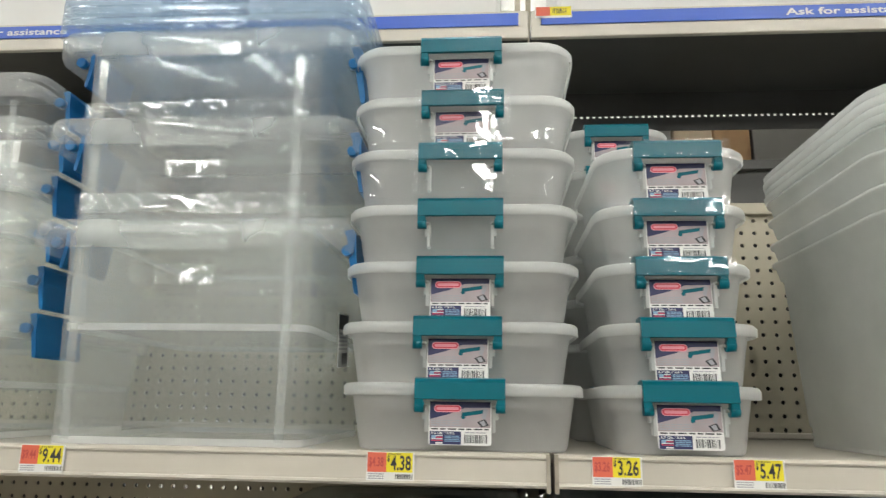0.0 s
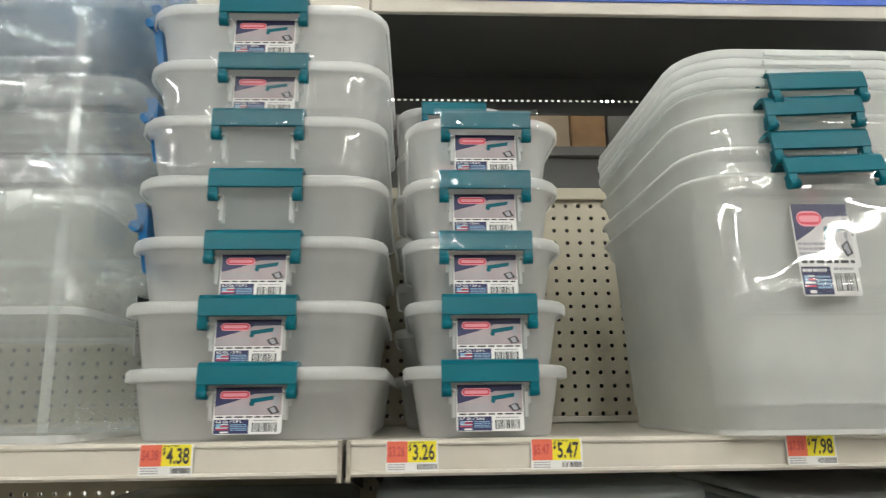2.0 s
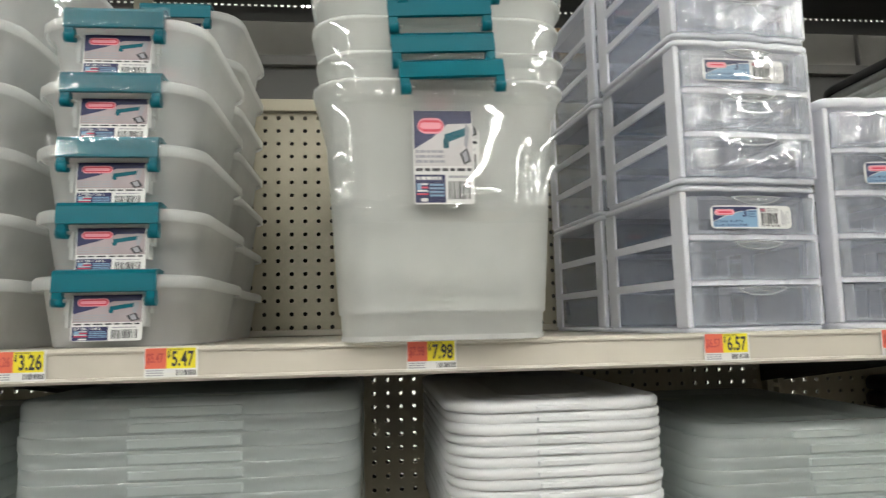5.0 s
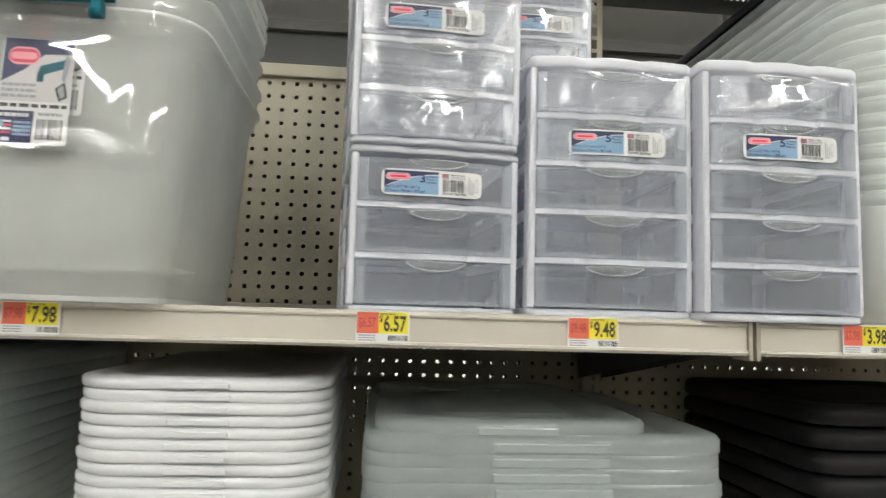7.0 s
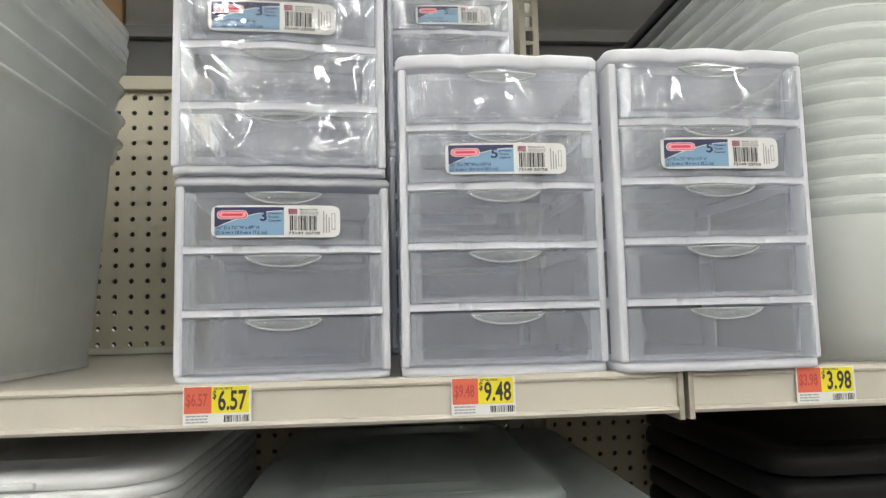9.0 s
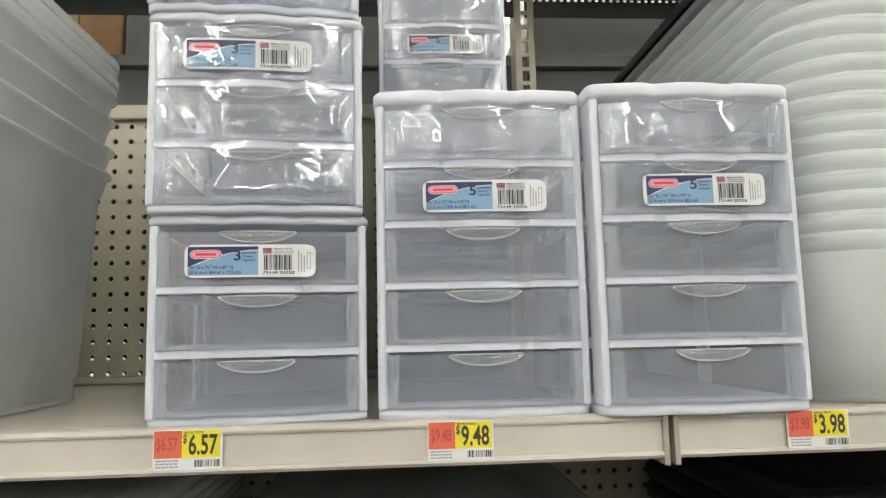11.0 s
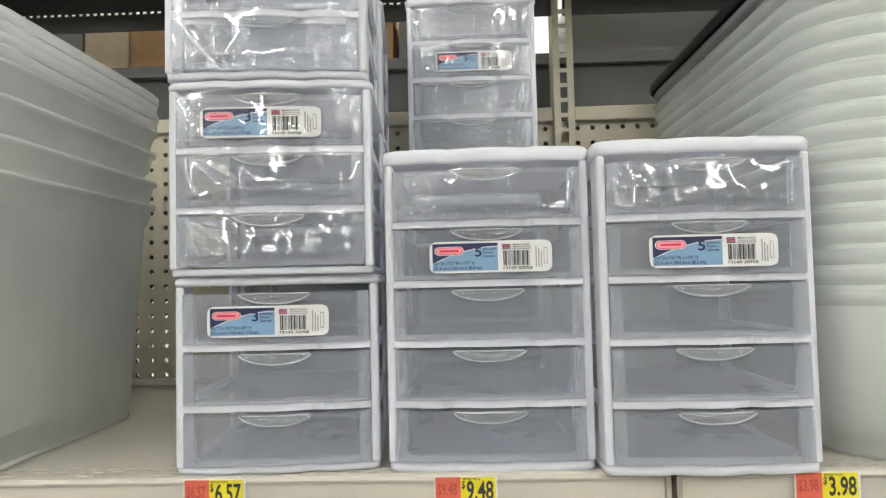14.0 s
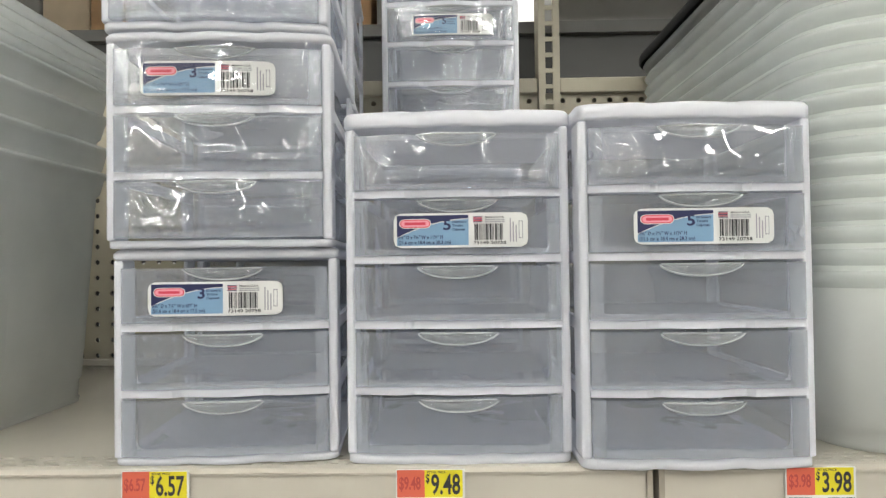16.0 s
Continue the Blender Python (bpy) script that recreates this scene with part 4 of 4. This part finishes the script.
def drawer_unit(n, h, label, group, digit, dims, film=()):
    """n drawers in a white frame; origin at the middle of the front, on the base."""
    e = thing("drawer_unit", label, "drawer unit", None, group)
    hw = UW / 2
    cap, foot = (0.009, 0.006) if n == 3 else (0.0135, 0.008)
    rowh = (h - cap - foot) / n
    # cap and base
    bm = bmesh.new()

    def slab_ring(z, g):
        pts = ring(hw - g, UD / 2 - g, 0.010, z, 0, UD / 2, 4)
        out = []
        for px, py, pz in pts:
            out.append((px, py, pz))
        k = 32
        # the front edge gets the same swell as the drawers
        head = [q for q in out if q[1] > 0.02]
        tail = [q for q in out if q[1] <= 0.02]
        left = [q for q in tail if q[0] < 0]
        right = [q for q in tail if q[0] >= 0]
        mid = [(-0.078 + 0.156 * j / k, g + bow(-0.078 + 0.156 * j / k) - bow(0.078), z) for j in range(1, k)]
        return [q for q in head] + left + mid + right

    loft(bm, [slab_ring(h - cap, 0.0015), slab_ring(h - cap * 0.8, 0.0), slab_ring(h - 0.004, 0.0), slab_ring(h - 0.001, 0.002), slab_ring(h, 0.005)], True, True)
    part("top_cap", bm, DRAWER_FRAME, e)
    bm = bmesh.new()
    loft(bm, [slab_ring(0.0, 0.003), slab_ring(0.001, 0.002), slab_ring(foot, 0.002)], True, True)
    part("base", bm, DRAWER_FRAME, e)
    for s in (-1, 1):
        bm = bmesh.new()
        x0, x1 = sorted((s * (hw - 0.002), s * (hw - 0.0095)))
        block(bm, x0, x1, 0.002, 0.030, foot, h - cap, bevel=0.0022)
        x0, x1 = sorted((s * (hw - 0.002), s * (hw - 0.006)))
        block(bm, x0, x1, UD - 0.030, UD - 0.002, foot, h - cap, bevel=0.001)
        for k in range(1, n):
            block(bm, x0, x1, 0.028, UD - 0.028, foot + k * rowh - 0.006, foot + k * rowh + 0.004)
        part("side_frame", bm, DRAWER_FRAME, e)
    for k in range(1, n):
        bm = bmesh.new()
        bent_bar(bm, -hw + 0.009, hw - 0.009, foot + k * rowh - 0.0045, foot + k * rowh + 0.0015, 0.0015, 0.016)
        part("front_rail", bm, DRAWER_FRAME, e)
    part("back_panel", box(-hw + 0.006, hw - 0.006, UD - 0.005, UD - 0.003, foot, h - cap), DRAWER_TRAY, e)
    for k in range(n):
        z0, z1 = foot + k * rowh + 0.002, foot + (k + 1) * rowh - 0.0068
        tray = bmesh.new()
        loft(tray, [ring(hw - 0.018, 0.09, 0.008, z0 + 0.001, 0, 0.105), ring(hw - 0.0155, 0.095, 0.010, z0 + 0.005, 0, 0.105), ring(hw - 0.0135, 0.098, 0.012, z1 - 0.003, 0, 0.105), ring(hw - 0.0115, 0.099, 0.012, z1 - 0.002, 0, 0.105)])
        dr = part("drawer", tray, DRAWER_TRAY, e, "frosted drawer tray")
        bm = bmesh.new()
        bent_bar(bm, -hw + 0.0100, hw - 0.0100, z0, z1, -0.0015, 0.0005)
        part("drawer_front", bm, DRAWER_FRONT, dr)
        bm = bmesh.new()
        for xa, xb, za, zb in ((-hw + 0.0100, -hw + 0.0195, z0, z1), (hw - 0.0195, hw - 0.0100, z0, z1), (-hw + 0.0195, hw - 0.0195, z0, z0 + 0.0045)):
            bent_bar(bm, xa, xb, za, zb, -0.0008, 0.006, n=6)
        part("drawer_edge", bm, DRAWER_EDGE, dr, "milky moulded edge")
        # the pull: a half moon scoop under the top edge, with a thick clear lip round it
        bm, lip, rows, rim = bmesh.new(), bmesh.new(), [], []
        for j in range(25):
            u = -1 + 2 * j / 24
            xx = 0.0315 * u
            deep = (max(0.0, 1 - abs(u) ** 2.2)) ** 0.75
            zb = z1 - 0.0012 - 0.0085 * deep
            o = arc(xx) - 0.0018
            rows.append([(xx, o, z1 - 0.0004), (xx, o - 0.0035 * deep, z1 - 0.0012), (xx, o - 0.0048 * deep, z1 - 0.0012 - 0.0045 * deep), (xx, o - 0.0012, zb)])
            rim.append([(xx, o - 0.0010, zb + 0.0008), (xx, o - 0.0026, zb + 0.0003), (xx, o - 0.0026, zb - 0.0004), (xx, o - 0.0004, zb - 0.0008)])
        loft(bm, rows, True, True)
        part("pull", bm, PULL, dr, "clear moulded pull")
        loft(lip, rim, True, True)
        loft(lip, [[(xx, arc(xx) - 0.0018 + y, z1 - 0.0006 + z) for y, z in ((0.0006, 0.0006), (-0.0042 * (1 - (xx / 0.031) ** 2), 0.0006), (-0.0042 * (1 - (xx / 0.031) ** 2), -0.0005), (0.0006, -0.0005))] for xx in (-0.030, -0.02, -0.01, 0.0, 0.01, 0.02, 0.030)], True, True)
        part("pull_lip", lip, PULL_LIP, dr, "thick clear lip of the pull")
    lab_row = n - 1 if n == 3 else n - 2
    zc = foot + (lab_row + 0.5) * rowh - 0.0015
    drawer_label(e, digit, zc, ("Drawers", "Tiroirs", "Cajones"), dims)
    for za, zb, seed in film:
        film_patch(e, -hw + 0.011, hw - 0.011, za, zb, lambda x: arc(x) - 0.003, seed, deep=0.0065, nx=100, nz=36)
    return e


D3 = ("8\u00bd\" D x 7\u00bc\" W x 6\u215e\" H", "(21.6 cm x 18.4 cm x 17.5 cm)")
D5 = ("8\u00bd\" D x 7\u00bc\" W x 11\u215b\" H", "(21.6 cm x 18.4 cm x 28.3 cm)")
u3 = drawer_unit(3, 0.175, "white three-drawer desktop unit with frosted drawers", "three-drawer units", "3", D3)
u3f = drawer_unit(3, 0.175, "white three-drawer unit with film-wrapped frosted drawers", "three-drawer units", "3", D3, film=((0.010, 0.060, 3), (0.062, 0.112, 6), (0.116, 0.164, 9)))
for k in range(3):
    copy_thing((u3, u3f, u3f)[k], pose(0.027 + (0, -0.002, -0.004)[k], 0.014 + (0, -0.009, -0.012)[k], SHELF + 0.001 + k * 0.1752, 0, 0, (5.0, 4.0, 4.5)[k]))
    copy_thing(u3, pose(0.008, 0.24 + (0, 0.004, 0)[k], SHELF + 0.001 + k * 0.1752, 0, 0, 4.5))
u5 = drawer_unit(5, 0.2835, "white five-drawer desktop unit with frosted drawers", "five-drawer units", "5", D5, film=((0.218, 0.266, 5),))
u5b = drawer_unit(5, 0.2835, "white five-drawer unit with film on its upper drawers", "five-drawer units", "5", D5, film=((0.218, 0.266, 8), (0.164, 0.212, 12)))
copy_thing(u5, pose(0.2160, 0.008, SHELF + 0.001, 0, 0, -0.5))
copy_thing(u5, pose(0.4005, -0.010, SHELF + 0.001, 0, 0, 0.6))
copy_thing(u5, pose(0.211, 0.347, SHELF + 0.001, 0, 0, 0))
copy_thing(u5b, pose(0.211, 0.347, SHELF + 0.001 + 0.2837, 0, 0, 0.5))
for o in (u3, u3f, u5, u5b):
    discard(o)


# ---------------------------------------------------------------- nested shallow totes with a black lid
def shallow_tote():
    e = thing("storage_tote", "shallow frosted clear tote, nested in a tall stack", "storage tote", None, "nested shallow totes")
    w, d, h = 0.44, 0.56, 0.150
    cy, hw, hd = d / 2, w / 2, d / 2
    bm = bmesh.new()
    loft(bm, [ring(hw - 0.030, hd - 0.030, 0.05, 0.0, 0, cy), ring(hw - 0.024, hd - 0.024, 0.06, 0.006, 0, cy), ring(hw - 0.022, hd - 0.022, 0.06, 0.024, 0, cy), ring(hw - 0.019, hd - 0.019, 0.06, 0.028, 0, cy), ring(hw - 0.007, hd - 0.007, 0.066, h - 0.014, 0, cy)])
    part("body", bm, BODY_BIG, e)
    bm = bmesh.new()
    loft(bm, [ring(hw - 0.007, hd - 0.007, 0.066, h - 0.0138, 0, cy), ring(hw - 0.003, hd - 0.003, 0.07, h - 0.010, 0, cy), ring(hw, hd, 0.07, h - 0.004, 0, cy), ring(hw - 0.002, hd - 0.002, 0.07, h, 0, cy), ring(hw - 0.010, hd - 0.010, 0.064, h, 0, cy)], False)
    part("rim", bm, RIM_TOTE, e)
    return e


st = shallow_tote()
for k in range(18):
    copy_thing(st, pose(0.724 + 0.0015 * math.sin(k * 2.1), -0.004 + 0.002 * math.sin(k * 1.3), SHELF + 0.001 + k * 0.0182))
discard(st)
blk = flat_lid(0.45, 0.57, BLACK, "black plastic lid on the nested shallow totes", "", r=0.07, t=0.022)
blk.matrix_basis = pose(0.724, -0.008, SHELF + 0.001 + 17 * 0.0182 + 0.1505)

# ---------------------------------------------------------------- lower shelf
LOW = 0.801


def bin_under(x, y, w, d, top, material, label):
    """The deep bin on which a pile of lids lies."""
    e = thing("storage_bin", label, "storage bin", pose(x, y, LOW), "bins on the lower shelf")
    h = top - LOW
    cy, hw, hd = d / 2, w / 2, d / 2
    bm = bmesh.new()
    loft(bm, [ring(hw - 0.05, hd - 0.05, 0.04, 0.0, 0, cy), ring(hw - 0.015, hd - 0.015, 0.05, h - 0.03, 0, cy), ring(hw - 0.002, hd - 0.002, 0.05, h - 0.02, 0, cy), ring(hw - 0.002, hd - 0.002, 0.05, h, 0, cy), ring(hw - 0.012, hd - 0.012, 0.05, h, 0, cy)])
    part("body", bm, material, e)


def pile(x, y, w, d, top, n, pitch, material, label, group, r, panel, t, dx=0.0):
    p = flat_lid(w, d, material, label, group, r=r, t=t, panel=panel)
    rnd = random.Random(n)
    for k in range(n):
        copy_thing(p, pose(x + rnd.uniform(-0.0015, 0.0015) + dx * k, y + rnd.uniform(-0.0015, 0.0015), top - t * 0.82 - k * pitch))
    discard(p)
    bin_under(x, y + 0.005, w - 0.01, d - 0.01, top - t * 0.82 - (n - 1) * pitch - 0.001, BODY_BIG if material is not LID_WHITE else LID_WHITE, "deep storage bin under a pile of lids")


pile(-0.634, 0.060, 0.385, 0.46, 1.243, 12, 0.0172, LID_GREY, "clear greyish storage lid in a pile on the lower shelf", "clear lids", 0.04, 0.125, 0.028)
pile(-0.208, 0.030, 0.264, 0.46, 1.229, 14, 0.0122, LID_WHITE, "white storage lid in a pile on the lower shelf", "white lids", 0.055, 0.062, 0.016)
pile(0.166, 0.050, 0.412, 0.46, 1.172, 9, 0.016, LID_GREY, "clear wide storage lid in a pile on the lower shelf", "wide clear lids", 0.04, 0.13, 0.026)
pile(-1.06, 0.055, 0.375, 0.46, 1.205, 9, 0.020, LID_GREY, "clear storage lid in a pile on the lower shelf", "clear lids at the side", 0.04, 0.15, 0.03)
one = flat_lid(0.312, 0.43, LID_GREY, "clear lid lying on top of wider lids", "", r=0.04, t=0.022, panel=0.09)
one.matrix_basis = pose(0.128, 0.056, 1.1685)
pile(0.72, 0.12, 0.40, 0.40, 1.20, 9, 0.03, BLACK, "black storage lid in a pile on the lower shelf", "black lids", 0.04, 0.0, 0.03)
